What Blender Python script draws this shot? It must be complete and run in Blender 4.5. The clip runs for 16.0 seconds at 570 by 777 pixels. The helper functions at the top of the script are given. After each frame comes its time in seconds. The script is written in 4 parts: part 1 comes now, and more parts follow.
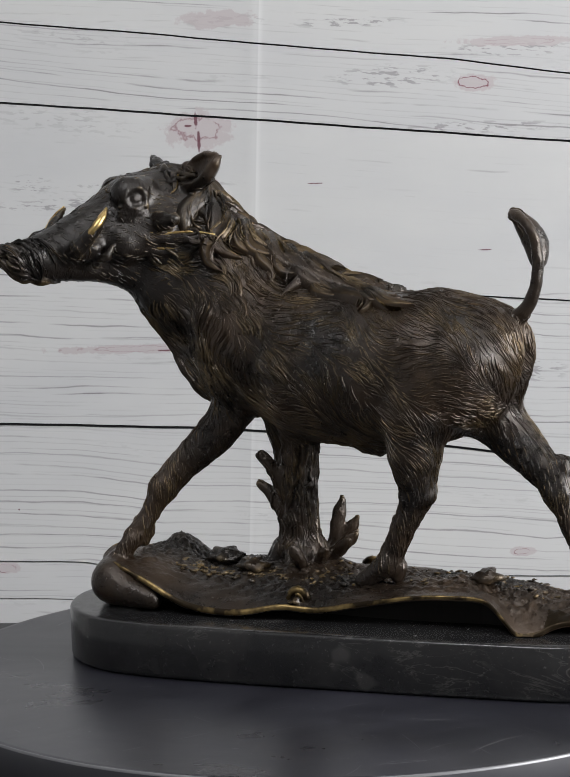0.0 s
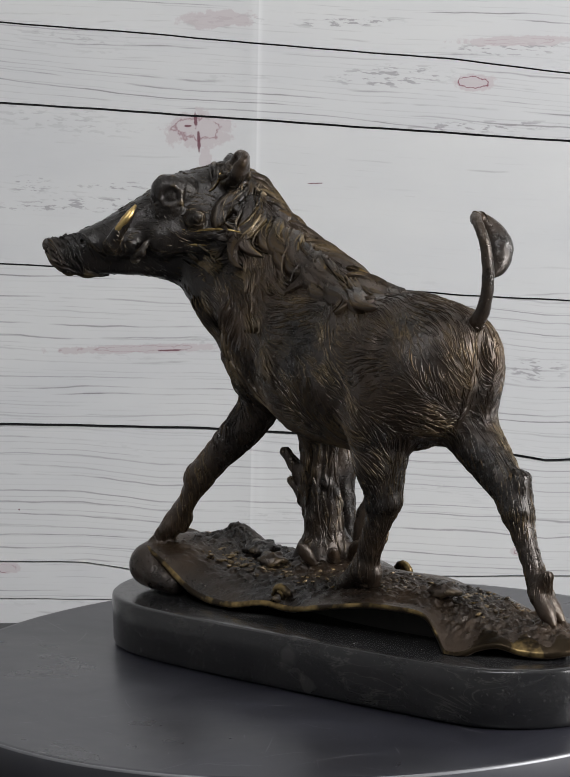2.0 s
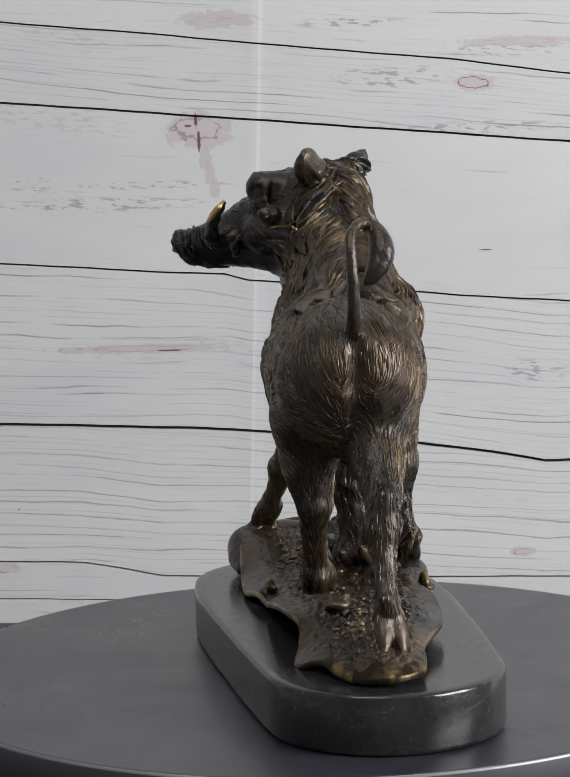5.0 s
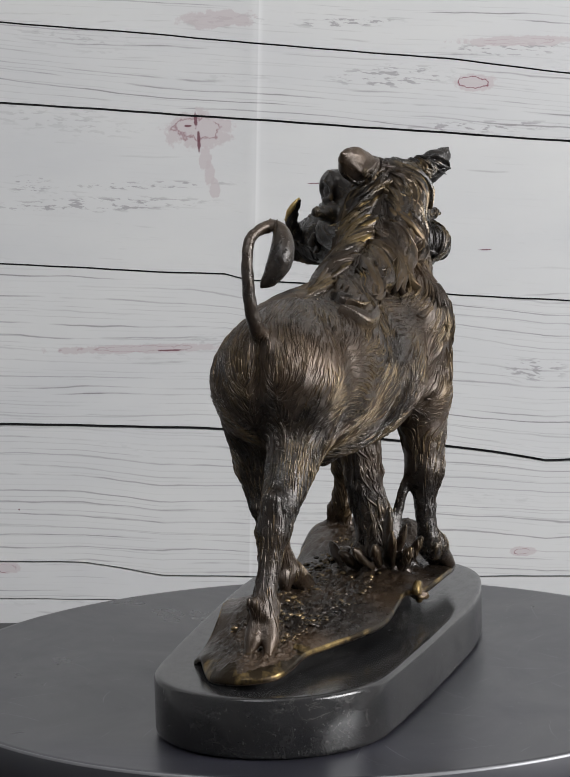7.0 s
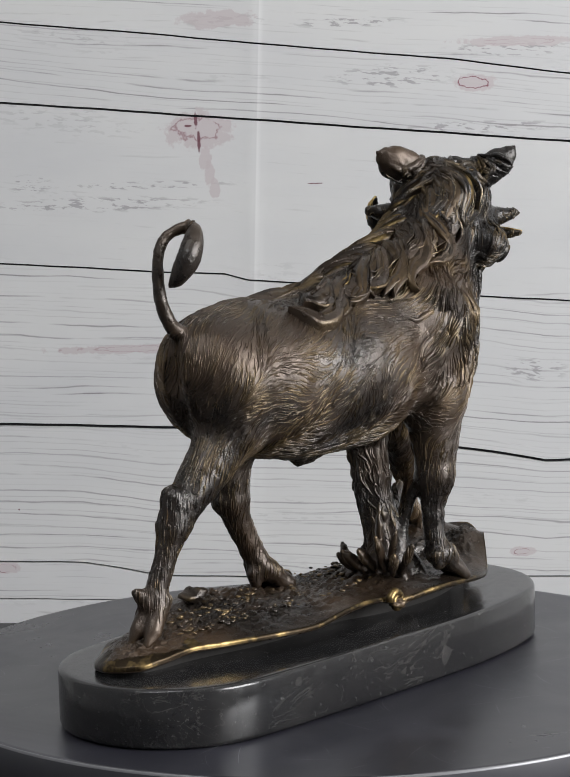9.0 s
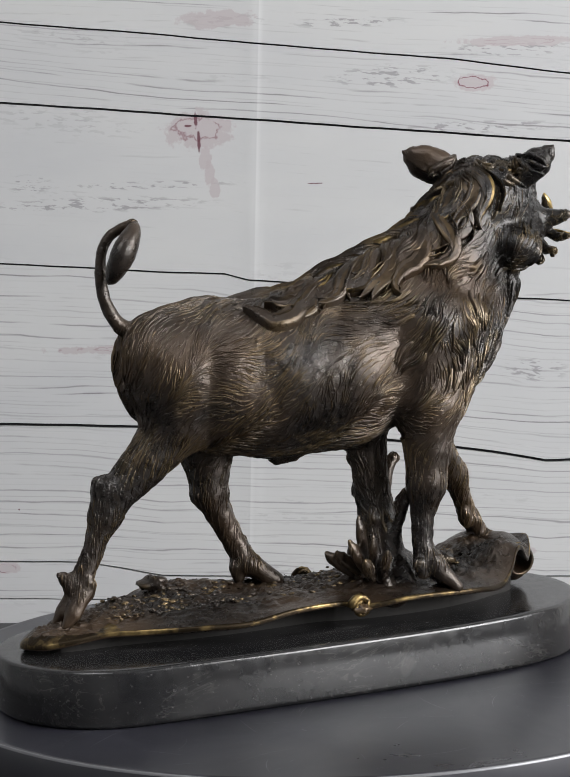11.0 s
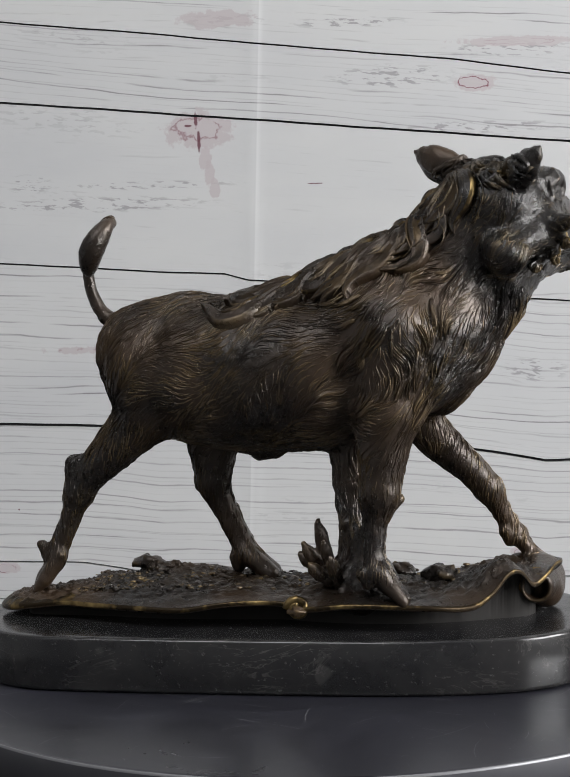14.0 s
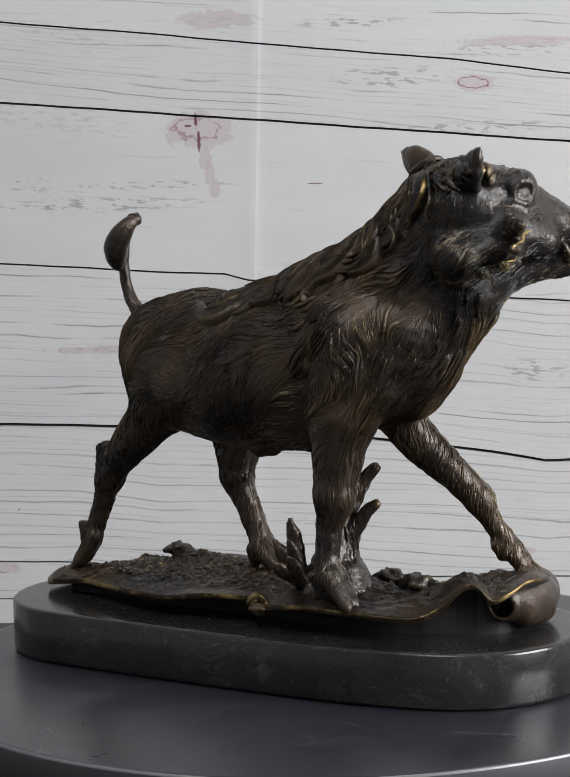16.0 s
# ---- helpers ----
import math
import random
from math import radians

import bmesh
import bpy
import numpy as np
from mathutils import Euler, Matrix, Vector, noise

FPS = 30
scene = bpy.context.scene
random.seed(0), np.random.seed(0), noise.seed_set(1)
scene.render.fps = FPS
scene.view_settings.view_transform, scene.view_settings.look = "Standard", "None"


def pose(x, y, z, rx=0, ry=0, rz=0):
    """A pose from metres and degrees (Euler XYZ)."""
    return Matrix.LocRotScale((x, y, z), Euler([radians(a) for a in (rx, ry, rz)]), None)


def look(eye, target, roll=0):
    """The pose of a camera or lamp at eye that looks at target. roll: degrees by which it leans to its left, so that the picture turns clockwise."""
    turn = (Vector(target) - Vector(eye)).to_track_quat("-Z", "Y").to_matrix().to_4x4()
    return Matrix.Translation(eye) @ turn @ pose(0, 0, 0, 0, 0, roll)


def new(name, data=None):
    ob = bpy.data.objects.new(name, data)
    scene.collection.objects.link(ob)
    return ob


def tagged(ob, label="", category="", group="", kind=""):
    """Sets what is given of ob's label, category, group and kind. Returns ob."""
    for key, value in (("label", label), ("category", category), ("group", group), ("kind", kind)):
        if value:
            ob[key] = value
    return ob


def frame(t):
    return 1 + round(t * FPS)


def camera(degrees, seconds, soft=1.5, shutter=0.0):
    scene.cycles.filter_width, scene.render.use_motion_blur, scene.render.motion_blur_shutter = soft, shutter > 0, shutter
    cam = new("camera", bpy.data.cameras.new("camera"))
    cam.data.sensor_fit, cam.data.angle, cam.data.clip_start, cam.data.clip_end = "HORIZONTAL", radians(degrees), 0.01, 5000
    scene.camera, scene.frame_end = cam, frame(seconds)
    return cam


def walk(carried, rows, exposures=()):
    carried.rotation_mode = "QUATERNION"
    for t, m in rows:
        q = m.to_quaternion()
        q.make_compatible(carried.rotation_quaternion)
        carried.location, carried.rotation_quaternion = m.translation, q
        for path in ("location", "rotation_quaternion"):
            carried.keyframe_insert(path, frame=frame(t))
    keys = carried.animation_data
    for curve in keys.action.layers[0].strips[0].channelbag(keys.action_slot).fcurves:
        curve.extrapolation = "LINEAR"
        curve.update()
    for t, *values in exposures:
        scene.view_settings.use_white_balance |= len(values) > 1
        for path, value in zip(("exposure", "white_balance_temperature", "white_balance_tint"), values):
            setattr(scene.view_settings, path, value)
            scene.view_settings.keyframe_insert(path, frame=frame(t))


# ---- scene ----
# camera: stands still
cam = camera(15.4534, 16.0, soft=1.0)
STAND = pose(0, -1.2, 0.29897, 83.4282, 1.5018, 0.7269)
walk(cam, [(0.0, STAND), (16.0, STAND)], exposures=[(0.0, 0.0), (16.0, 0.0)])

# ---- light: a bright side-wall window, plus an added overhead fill, in a white room ----
world = bpy.data.worlds.new("sky")
scene.world = world
world.use_nodes = True
_n = world.node_tree.nodes
_sky = _n.new("ShaderNodeTexSky")
_sky.sky_type, _sky.sun_disc = "NISHITA", False
_sky.sun_elevation, _sky.sun_rotation = radians(40), radians(90)
world.node_tree.links.new(_sky.outputs[0], _n["Background"].inputs[0])
_n["Background"].inputs[1].default_value = 0.12


def area_light(name, eye, target, sx, sy, watts, colour):
    la = bpy.data.lights.new(name, "AREA")
    la.shape, la.size, la.size_y, la.energy, la.color = "RECTANGLE", sx, sy, watts, colour
    ob = new(name, la)
    ob.matrix_world = look(eye, target)
    return ob


area_light("window_daylight", (1.91, -0.98, 0.80), (-0.35, 0.1, 0.0), 1.3, 1.1, 82, (0.99, 0.985, 0.985))
# overhead fill lamp, added without a known source; a ceiling opening holds it
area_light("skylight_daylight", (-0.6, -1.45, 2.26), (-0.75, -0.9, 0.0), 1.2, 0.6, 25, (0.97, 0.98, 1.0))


# ---- materials ----
class Nodes:
    """Short writing for node materials."""

    def __init__(self, name):
        self.m = bpy.data.materials.new(name)
        self.m.use_nodes = True
        self.t = self.m.node_tree
        self.b = self.t.nodes["Principled BSDF"]

    def add(self, kind, **inputs):
        n = self.t.nodes.new(kind)
        for k, v in inputs.items():
            self.put(n.inputs[k.replace("_", " ")], v)
        return n

    def put(self, socket, v):
        if hasattr(v, "is_output"):
            self.t.links.new(v, socket)
        else:
            socket.default_value = v

    def coord(self, which="Object"):
        return self.add("ShaderNodeTexCoord").outputs[which]

    def scaled(self, vec, s, loc=(0, 0, 0), rot=(0, 0, 0)):
        n = self.add("ShaderNodeMapping", Vector=vec)
        n.inputs["Scale"].default_value = s
        n.inputs["Location"].default_value = loc
        n.inputs["Rotation"].default_value = rot
        return n.outputs[0]

    def noise(self, vec, scale, detail=4.0, rough=0.55, distortion=0.0):
        return self.add("ShaderNodeTexNoise", Vector=vec, Scale=scale, Detail=detail, Roughness=rough, Distortion=distortion).outputs["Fac"]

    def ramp(self, fac, *stops):
        n = self.add("ShaderNodeValToRGB", Fac=fac)
        e = n.color_ramp.elements
        while len(e) < len(stops):
            e.new(0.5)
        for el, (p, c) in zip(e, stops):
            el.position = p
            el.color = (c, c, c, 1) if isinstance(c, (int, float)) else (*c, 1)
        return n.outputs["Color"]

    def mix(self, fac, a, b, mode="MIX"):
        n = self.t.nodes.new("ShaderNodeMix")
        n.data_type, n.blend_type = "RGBA", mode
        self.put(n.inputs[0], fac)
        self.put(n.inputs[6], a if hasattr(a, "is_output") else (*a, 1))
        self.put(n.inputs[7], b if hasattr(b, "is_output") else (*b, 1))
        return n.outputs[2]

    def math(self, op, a, b=0.0, clamp=False):
        n = self.t.nodes.new("ShaderNodeMath")
        n.operation, n.use_clamp = op, clamp
        self.put(n.inputs[0], a)
        self.put(n.inputs[1], b)
        return n.outputs[0]

    def bump(self, height, strength, distance):
        return self.add("ShaderNodeBump", Height=height, Strength=strength, Distance=distance).outputs[0]

    def set(self, **kw):
        for k, v in kw.items():
            s = self.b.inputs[k.replace("_", " ")]
            self.put(s, (*v, 1) if isinstance(v, tuple) and len(v) == 3 else v)
        return self.m


def bronze_material():
    n = Nodes("dark_patinated_bronze")
    co = n.coord()
    geo = n.add("ShaderNodeNewGeometry")
    big = n.noise(co, 14, 3)
    fine = n.noise(co, 260, 4, 0.6)
    brown = n.mix(n.ramp(big, (0.40, 0), (0.66, 1)), (0.016, 0.0125, 0.0105), (0.062, 0.038, 0.021))
    brown = n.mix(n.ramp(fine, (0.50, 0), (0.80, 0.35)), brown, (0.065, 0.044, 0.028))
    # a blacker tone over the head, soft at its edge
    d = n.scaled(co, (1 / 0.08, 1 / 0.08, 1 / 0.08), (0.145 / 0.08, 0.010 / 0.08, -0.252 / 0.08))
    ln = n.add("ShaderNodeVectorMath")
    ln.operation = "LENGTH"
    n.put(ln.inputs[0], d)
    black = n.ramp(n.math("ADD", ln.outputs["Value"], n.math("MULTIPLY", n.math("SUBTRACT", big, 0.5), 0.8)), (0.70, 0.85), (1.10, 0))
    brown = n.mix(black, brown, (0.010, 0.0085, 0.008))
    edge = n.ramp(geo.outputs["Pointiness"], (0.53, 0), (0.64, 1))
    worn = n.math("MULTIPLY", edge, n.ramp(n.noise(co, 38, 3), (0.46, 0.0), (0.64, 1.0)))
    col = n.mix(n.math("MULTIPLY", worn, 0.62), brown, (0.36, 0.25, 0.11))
    grit = n.math("ADD", n.noise(co, 700, 4, 0.7), n.math("MULTIPLY", n.noise(n.scaled(co, (1, 1, 0.45)), 240, 3, 0.6), 1.6))
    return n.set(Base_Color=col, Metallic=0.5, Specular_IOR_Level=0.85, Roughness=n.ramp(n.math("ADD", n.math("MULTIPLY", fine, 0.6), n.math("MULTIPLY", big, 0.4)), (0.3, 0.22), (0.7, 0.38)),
                 Normal=n.bump(grit, 0.40, 0.0008))


def gilt_material():
    n = Nodes("rubbed_golden_bronze")
    co = n.coord()
    w = n.noise(co, 42, 4, 0.65)
    col = n.mix(n.ramp(w, (0.48, 0), (0.70, 1)), (0.030, 0.021, 0.012), (0.40, 0.28, 0.115))
    return n.set(Base_Color=col, Metallic=0.9, Roughness=0.36, Normal=n.bump(n.noise(co, 600, 3), 0.25, 0.0006))


def rubbed_material():
    n = Nodes("brown_rubbed_bronze")
    co = n.coord()
    w = n.noise(co, 45, 4, 0.6)
    col = n.mix(n.ramp(w, (0.38, 0), (0.68, 1)), (0.018, 0.0135, 0.010), (0.115, 0.078, 0.042))
    return n.set(Base_Color=col, Metallic=0.75, Roughness=0.34, Normal=n.bump(n.noise(co, 600, 3), 0.25, 0.0006))


def gold_material():
    n = Nodes("polished_gold_bronze")
    co = n.coord()
    w = n.noise(co, 120, 4, 0.6)
    return n.set(Base_Color=n.mix(n.ramp(w, (0.32, 0), (0.55, 1)), (0.22, 0.14, 0.05), (0.66, 0.48, 0.20)), Metallic=0.95, Roughness=0.30, Normal=n.bump(n.noise(co, 500, 3), 0.2, 0.0005))


def marble_material():
    n = Nodes("polished_black_marble")
    co = n.coord()
    flecks = n.ramp(n.noise(co, 420, 3, 0.7), (0.63, 0), (0.70, 1))
    spots = n.ramp(n.noise(co, 38, 2, 0.5), (0.68, 0), (0.72, 1))
    cloud = n.noise(co, 22, 5, 0.6)
    col = n.mix(n.ramp(cloud, (0.35, 0), (0.75, 1)), (0.010, 0.010, 0.011), (0.026, 0.025, 0.025))
    col = n.mix(n.math("MULTIPLY", flecks, 0.26), col, (0.17, 0.165, 0.16))
    col = n.mix(n.math("MULTIPLY", spots, 0.09), col, (0.22, 0.21, 0.20))
    veins = n.ramp(n.noise(n.scaled(co, (1, 3, 3)), 16, 6, 0.6, 1.6), (0.485, 0), (0.50, 1), (0.515, 0))
    col = n.mix(n.math("MULTIPLY", n.math("MULTIPLY", veins, n.ramp(n.noise(co, 20, 2), (0.5, 0), (0.62, 1))), 0.14), col, (0.25, 0.24, 0.22))
    dust = n.noise(co, 160, 4, 0.7)
    return n.set(Base_Color=col, Roughness=n.ramp(dust, (0.35, 0.13), (0.7, 0.28)), Specular_IOR_Level=0.52, Normal=n.bump(n.noise(co, 300, 3), 0.03, 0.0004))


def disc_material():
    n = Nodes("scuffed_black_turntable")
    co = n.coord()
    smear = n.noise(n.scaled(co, (1, 1, 1)), 9, 5, 0.65, 0.6)
    col = n.mix(n.ramp(smear, (0.35, 0), (0.75, 1)), (0.013, 0.013, 0.0175), (0.031, 0.031, 0.041))
    specks = n.ramp(n.noise(co, 330, 2, 0.5), (0.72, 0), (0.78, 1))
    col = n.mix(n.math("MULTIPLY", specks, 0.25), col, (0.3, 0.3, 0.3))
    return n.set(Base_Color=col, Roughness=n.ramp(smear, (0.3, 0.25), (0.75, 0.42)), Specular_IOR_Level=0.78)


def plain(name, colour, rough, metal=0.0, grain=60.0, vary=0.15):
    n = Nodes(name)
    co = n.coord()
    f = n.noise(co, grain, 4, 0.6)
    dark = tuple(c * (1 - vary) for c in colour)
    return n.set(Base_Color=n.mix(f, dark, colour), Roughness=rough, Metallic=metal, Normal=n.bump(f, 0.08, 0.001))


def plank_material():
    """A print of white limewashed boards: grey grain, rubbed streaks, flecks; coordinates in metres on the wall, x
    across and z up.
    """
    n = Nodes("whitewashed_wood_print")
    co = n.coord("Object")
    info = n.add("ShaderNodeObjectInfo")
    shift = n.add("ShaderNodeVectorMath", **{})
    shift.operation = "SCALE"
    n.put(shift.inputs[0], (1.0, 0.0, 1.0))
    n.put(shift.inputs["Scale"], n.math("MULTIPLY", info.outputs["Random"], 7.0))
    addv = n.add("ShaderNodeVectorMath")
    addv.operation = "ADD"
    n.put(addv.inputs[0], co)
    n.put(addv.inputs[1], shift.outputs[0])
    v = addv.outputs[0]
    # grain runs along each board: u along it, w across it, in metres
    grain = n.add("ShaderNodeSeparateXYZ", Vector=n.add("ShaderNodeUVMap").outputs[0])
    u, w = grain.outputs["X"], grain.outputs["Y"]
    gv = n.add("ShaderNodeCombineXYZ", X=u, Z=w).outputs[0]
    dense = n.add("ShaderNodeSeparateColor", Color=info.outputs["Color"]).outputs[0]
    fine = n.noise(n.scaled(gv, (16, 1, 420)), 1.0, 3, 0.6)
    patch = n.noise(n.scaled(v, (3.5, 1, 9)), 1.0, 4, 0.6)
    white = n.mix(n.ramp(patch, (0.3, 0), (0.7, 1)), (0.455, 0.458, 0.466), (0.515, 0.515, 0.510))
    col = n.mix(n.math("MULTIPLY", n.ramp(fine, (0.58, 0), (0.72, 1)), 0.16), white, (0.38, 0.37, 0.38))
    for per_metre, along, half, strong in ((104.0, 6.5, 0.075, 1.0), (203.0, 14.0, 0.10, 0.40)):
        wander = n.noise(n.scaled(gv, (3.0, 1, 14)), 1.0, 2, 0.5)
        ripple = n.noise(n.scaled(gv, (34, 1, 120)), 1.0, 2, 0.5)
        line = n.math("ADD", n.math("MULTIPLY", w, per_metre), n.math("ADD", n.math("MULTIPLY", wander, 3.4), n.math("MULTIPLY", ripple, 0.28)))
        number = n.math("FLOOR", line)
        own = n.add("ShaderNodeTexWhiteNoise", Vector=n.add("ShaderNodeCombineXYZ", X=number, Y=per_metre).outputs[0])
        centre = n.math("ADD", n.math("MULTIPLY", own.outputs["Value"], 0.5), 0.25)
        off = n.math("ABSOLUTE", n.math("SUBTRACT", n.math("SUBTRACT", line, number), centre))
        thin = n.ramp(n.math("DIVIDE", off, half * 2), (0.15, 1), (0.55, 0))
        run = n.add("ShaderNodeCombineXYZ", X=n.math("MULTIPLY", u, along), Y=n.math("MULTIPLY", number, 3.71)).outputs[0]
        there = n.ramp(n.math("ADD", n.noise(run, 1.0, 4, 0.62), n.math("MULTIPLY", n.math("SUBTRACT", dense, 0.5), 0.34)), (0.46, 0), (0.60, 1))
        tone = n.math("ADD", n.math("MULTIPLY", n.add("ShaderNodeSeparateColor", Color=own.outputs["Color"]).outputs[1], 0.75), 0.25)
        col = n.mix(n.math("MULTIPLY", n.math("MULTIPLY", thin, there), n.math("MULTIPLY", tone, strong)), col, (0.20, 0.19, 0.20))
    # rubbed flecks in loose bands
    flecks = n.ramp(n.noise(n.scaled(gv, (75, 1, 330)), 1.0, 3, 0.6), (0.53, 0), (0.58, 1))
    here = n.math("MULTIPLY", n.ramp(n.noise(n.scaled(gv, (4, 1, 22)), 1.0, 3, 0.6), (0.60, 0), (0.70, 1)), 0.5)
    for x, z, rx, rz in BANDS:
        ln = n.add("ShaderNodeVectorMath")
        ln.operation = "LENGTH"
        n.put(ln.inputs[0], n.scaled(co, (1 / rx, 0.0, 1 / rz), (-x / rx, 0, -z / rz)))
        here = n.math("MAXIMUM", here, n.ramp(ln.outputs["Value"], (0.55, 1), (1.0, 0)))
    col = n.mix(n.math("MULTIPLY", n.math("MULTIPLY", flecks, here), 0.75), col, (0.24, 0.23, 0.24))
    # a faint upright fold: shade left of it and light right, painted into the colour
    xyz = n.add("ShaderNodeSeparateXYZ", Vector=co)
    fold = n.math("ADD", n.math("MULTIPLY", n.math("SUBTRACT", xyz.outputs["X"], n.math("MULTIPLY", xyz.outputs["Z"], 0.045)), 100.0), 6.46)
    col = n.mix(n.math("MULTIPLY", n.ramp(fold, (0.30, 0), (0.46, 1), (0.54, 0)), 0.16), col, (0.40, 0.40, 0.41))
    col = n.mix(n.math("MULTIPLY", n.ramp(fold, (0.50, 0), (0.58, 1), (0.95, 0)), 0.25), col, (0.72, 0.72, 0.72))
    # rubbed pinkish knots, each with its own place and size
    edge = n.noise(v, 110, 4, 0.65)
    for x, z, rx, rz, ring in KNOTS:
        d = n.scaled(co, (1 / rx, 0.0, 1 / rz), (-x / rx, 0, -z / rz))
        ln = n.add("ShaderNodeVectorMath")
        ln.operation = "LENGTH"
        n.put(ln.inputs[0], d)
        r = n.math("ADD", ln.outputs["Value"], n.math("MULTIPLY", n.math("SUBTRACT", edge, 0.5), 1.3))
        col = n.mix(n.math("MULTIPLY", n.ramp(r, (0.74, 1), (0.88, 0)), 0.8), col, (0.41, 0.365, 0.375))
        if ring:
            r2 = n.math("ADD", ln.outputs["Value"], n.math("MULTIPLY", n.math("SUBTRACT", n.noise(v, 75, 3), 0.5), 1.3))
            col = n.mix(n.math("MULTIPLY", n.ramp(r2, (0.40, 0), (0.46, 1), (0.54, 0)), n.math("MULTIPLY", n.ramp(n.noise(n.scaled(v, (1, 1, 1), (0.3, 0, 0.1)), 45, 2), (0.34, 0), (0.42, 1)), min(1.0, 1.2 * ring))), col, (0.16, 0.04, 0.06))
    for x, z, rx, rz in CRACKS:  # dark red splits in the knots
        d = n.scaled(co, (1 / rx, 0.0, 1 / rz), (-x / rx, 0, -z / rz))
        ln = n.add("ShaderNodeVectorMath")
        ln.operation = "LENGTH"
        n.put(ln.inputs[0], d)
        r = n.math("ADD", ln.outputs["Value"], n.math("MULTIPLY", n.math("SUBTRACT", n.noise(v, 260, 3), 0.5), 1.2))
        col = n.mix(n.math("MULTIPLY", n.ramp(r, (0.6, 1), (0.95, 0)), 0.9), col, (0.10, 0.02, 0.035))
    return n.set(Base_Color=col, Roughness=0.55, Normal=n.bump(fine, 0.04, 0.0005))


# knots on the boards: x, z, half width, half height, how strong the red ring shows
KNOTS = [(-0.092, 0.314, 0.034, 0.019, 0.5), (-0.0888, 0.290, 0.0065, 0.013, 0), (-0.0855, 0.278, 0.006, 0.013, 0), (-0.0815, 0.267, 0.005, 0.012, 0), (0.134, 0.347, 0.022, 0.009, 1.0),
         (-0.150, 0.134, 0.085, 0.0045, 0.3), (0.170, -0.046, 0.013, 0.005, 0.6), (-0.268, -0.050, 0.014, 0.006, 0.9),
         (-0.075, 0.404, 0.036, 0.009, 0), (0.172, 0.380, 0.06, 0.005, 0.2)]
CRACKS = [(-0.0955, 0.322, 0.0019, 0.008), (-0.0935, 0.305, 0.0017, 0.011), (-0.102, 0.318, 0.004, 0.0012), (-0.122, 0.132, 0.016, 0.0009), (-0.255, 0.0, 0.001, 0.001), (0.142, 0.2095, 0.006, 0.0006), (0.0015, 0.268, 0.008, 0.0006)]
# bands of rubbed flecks: x, z, half width, half height
BANDS = [(-0.178, 0.255, 0.108, 0.0074), (-0.136, 0.270, 0.083, 0.0041), (0.067, 0.354, 0.058, 0.0116), (-0.070, 0.403, 0.039, 0.0066), (0.165, 0.374, 0.062, 0.0074), (0.182, 0.108, 0.031, 0.0124), (-0.235, 0.273, 0.021, 0.0091), (0.140, 0.311, 0.079, 0.0058), (0.031, 0.399, 0.054, 0.0050)]
BRONZE, GILT, GOLD, RUBBED, MARBLE, DISC, PLANK = bronze_material(), gilt_material(), gold_material(), rubbed_material(), marble_material(), disc_material(), plank_material()
GAP = plain("dark_seam_print", (0.012, 0.012, 0.014), 0.8)
RIM = plain("worn_black_rim", (0.045, 0.045, 0.052), 0.4)
# thin paler line round the disc's top edge
PALE = plain("pale_edge", (0.20, 0.20, 0.21), 0.35, 0.3)
WALL = plain("white_wall_paint", (0.70, 0.70, 0.69), 0.7, 0, 8, 0.06)
TABLE = plain("dark_table_laminate", (0.03, 0.03, 0.032), 0.5)
# rough underside of the bronze ground, the hollow's shade put into its colour
UNDER = plain("shaded_rough_casting", (0.013, 0.011, 0.0095), 0.75)
DUST = plain("grey_scratch", (0.24, 0.24, 0.25), 0.5)


# ---- mesh helpers ----
def mesh_of(name, verts, faces, mats, slots=None, smooth=True):
    me = bpy.data.meshes.new(name)
    me.from_pydata([tuple(v) for v in verts], [], [tuple(f) for f in faces])
    for m in mats:
        me.materials.append(m)
    if slots is not None:
        me.polygons.foreach_set("material_index", np.asarray(slots, dtype=np.int32))
    me.polygons.foreach_set("use_smooth", np.full(len(me.polygons), smooth))
    me.update()
    return me


def part(name, me, parent, label=""):
    ob = new(name, me)
    ob.parent = parent
    return tagged(ob, label) if label else ob


def box(x0, x1, y0, y1, z0, z1):
    v = [(x, y, z) for x in (x0, x1) for y in (y0, y1) for z in (z0, z1)]
    return v, [(0, 1, 3, 2), (4, 6, 7, 5), (0, 4, 5, 1), (2, 3, 7, 6), (0, 2, 6, 4), (1, 5, 7, 3)]


def joined(name, boxes, mat):
    vs, fs = [], []
    for b in boxes:
        v, f = box(*b)
        fs += [tuple(i + len(vs) for i in q) for q in f]
        vs += v
    return mesh_of(name, vs, fs, [mat], smooth=False)


def turned(name, profile, mats, slots, steps=192, outline=None):
    """A solid of revolution, or of an outline scaled from the centre: profile of (radius or inset, z)."""
    vs, fs, sl = [], [], []
    for r, z in profile:
        for k in range(steps):
            a = 2 * math.pi * k / steps
            x, y = outline(a, r) if outline else (r * math.cos(a), r * math.sin(a))
            vs.append((x, y, z))
    for i in range(len(profile) - 1):
        for k in range(steps):
            fs.append((i * steps + k, i * steps + (k + 1) % steps, (i + 1) * steps + (k + 1) % steps, (i + 1) * steps + k))
            sl.append(slots[i])
    n = len(profile) - 1
    fs.append(tuple(reversed(range(steps))))
    fs.append(tuple(n * steps + k for k in range(steps)))
    sl += [slots[0], slots[-1]]
    return mesh_of(name, vs, fs, mats, sl)


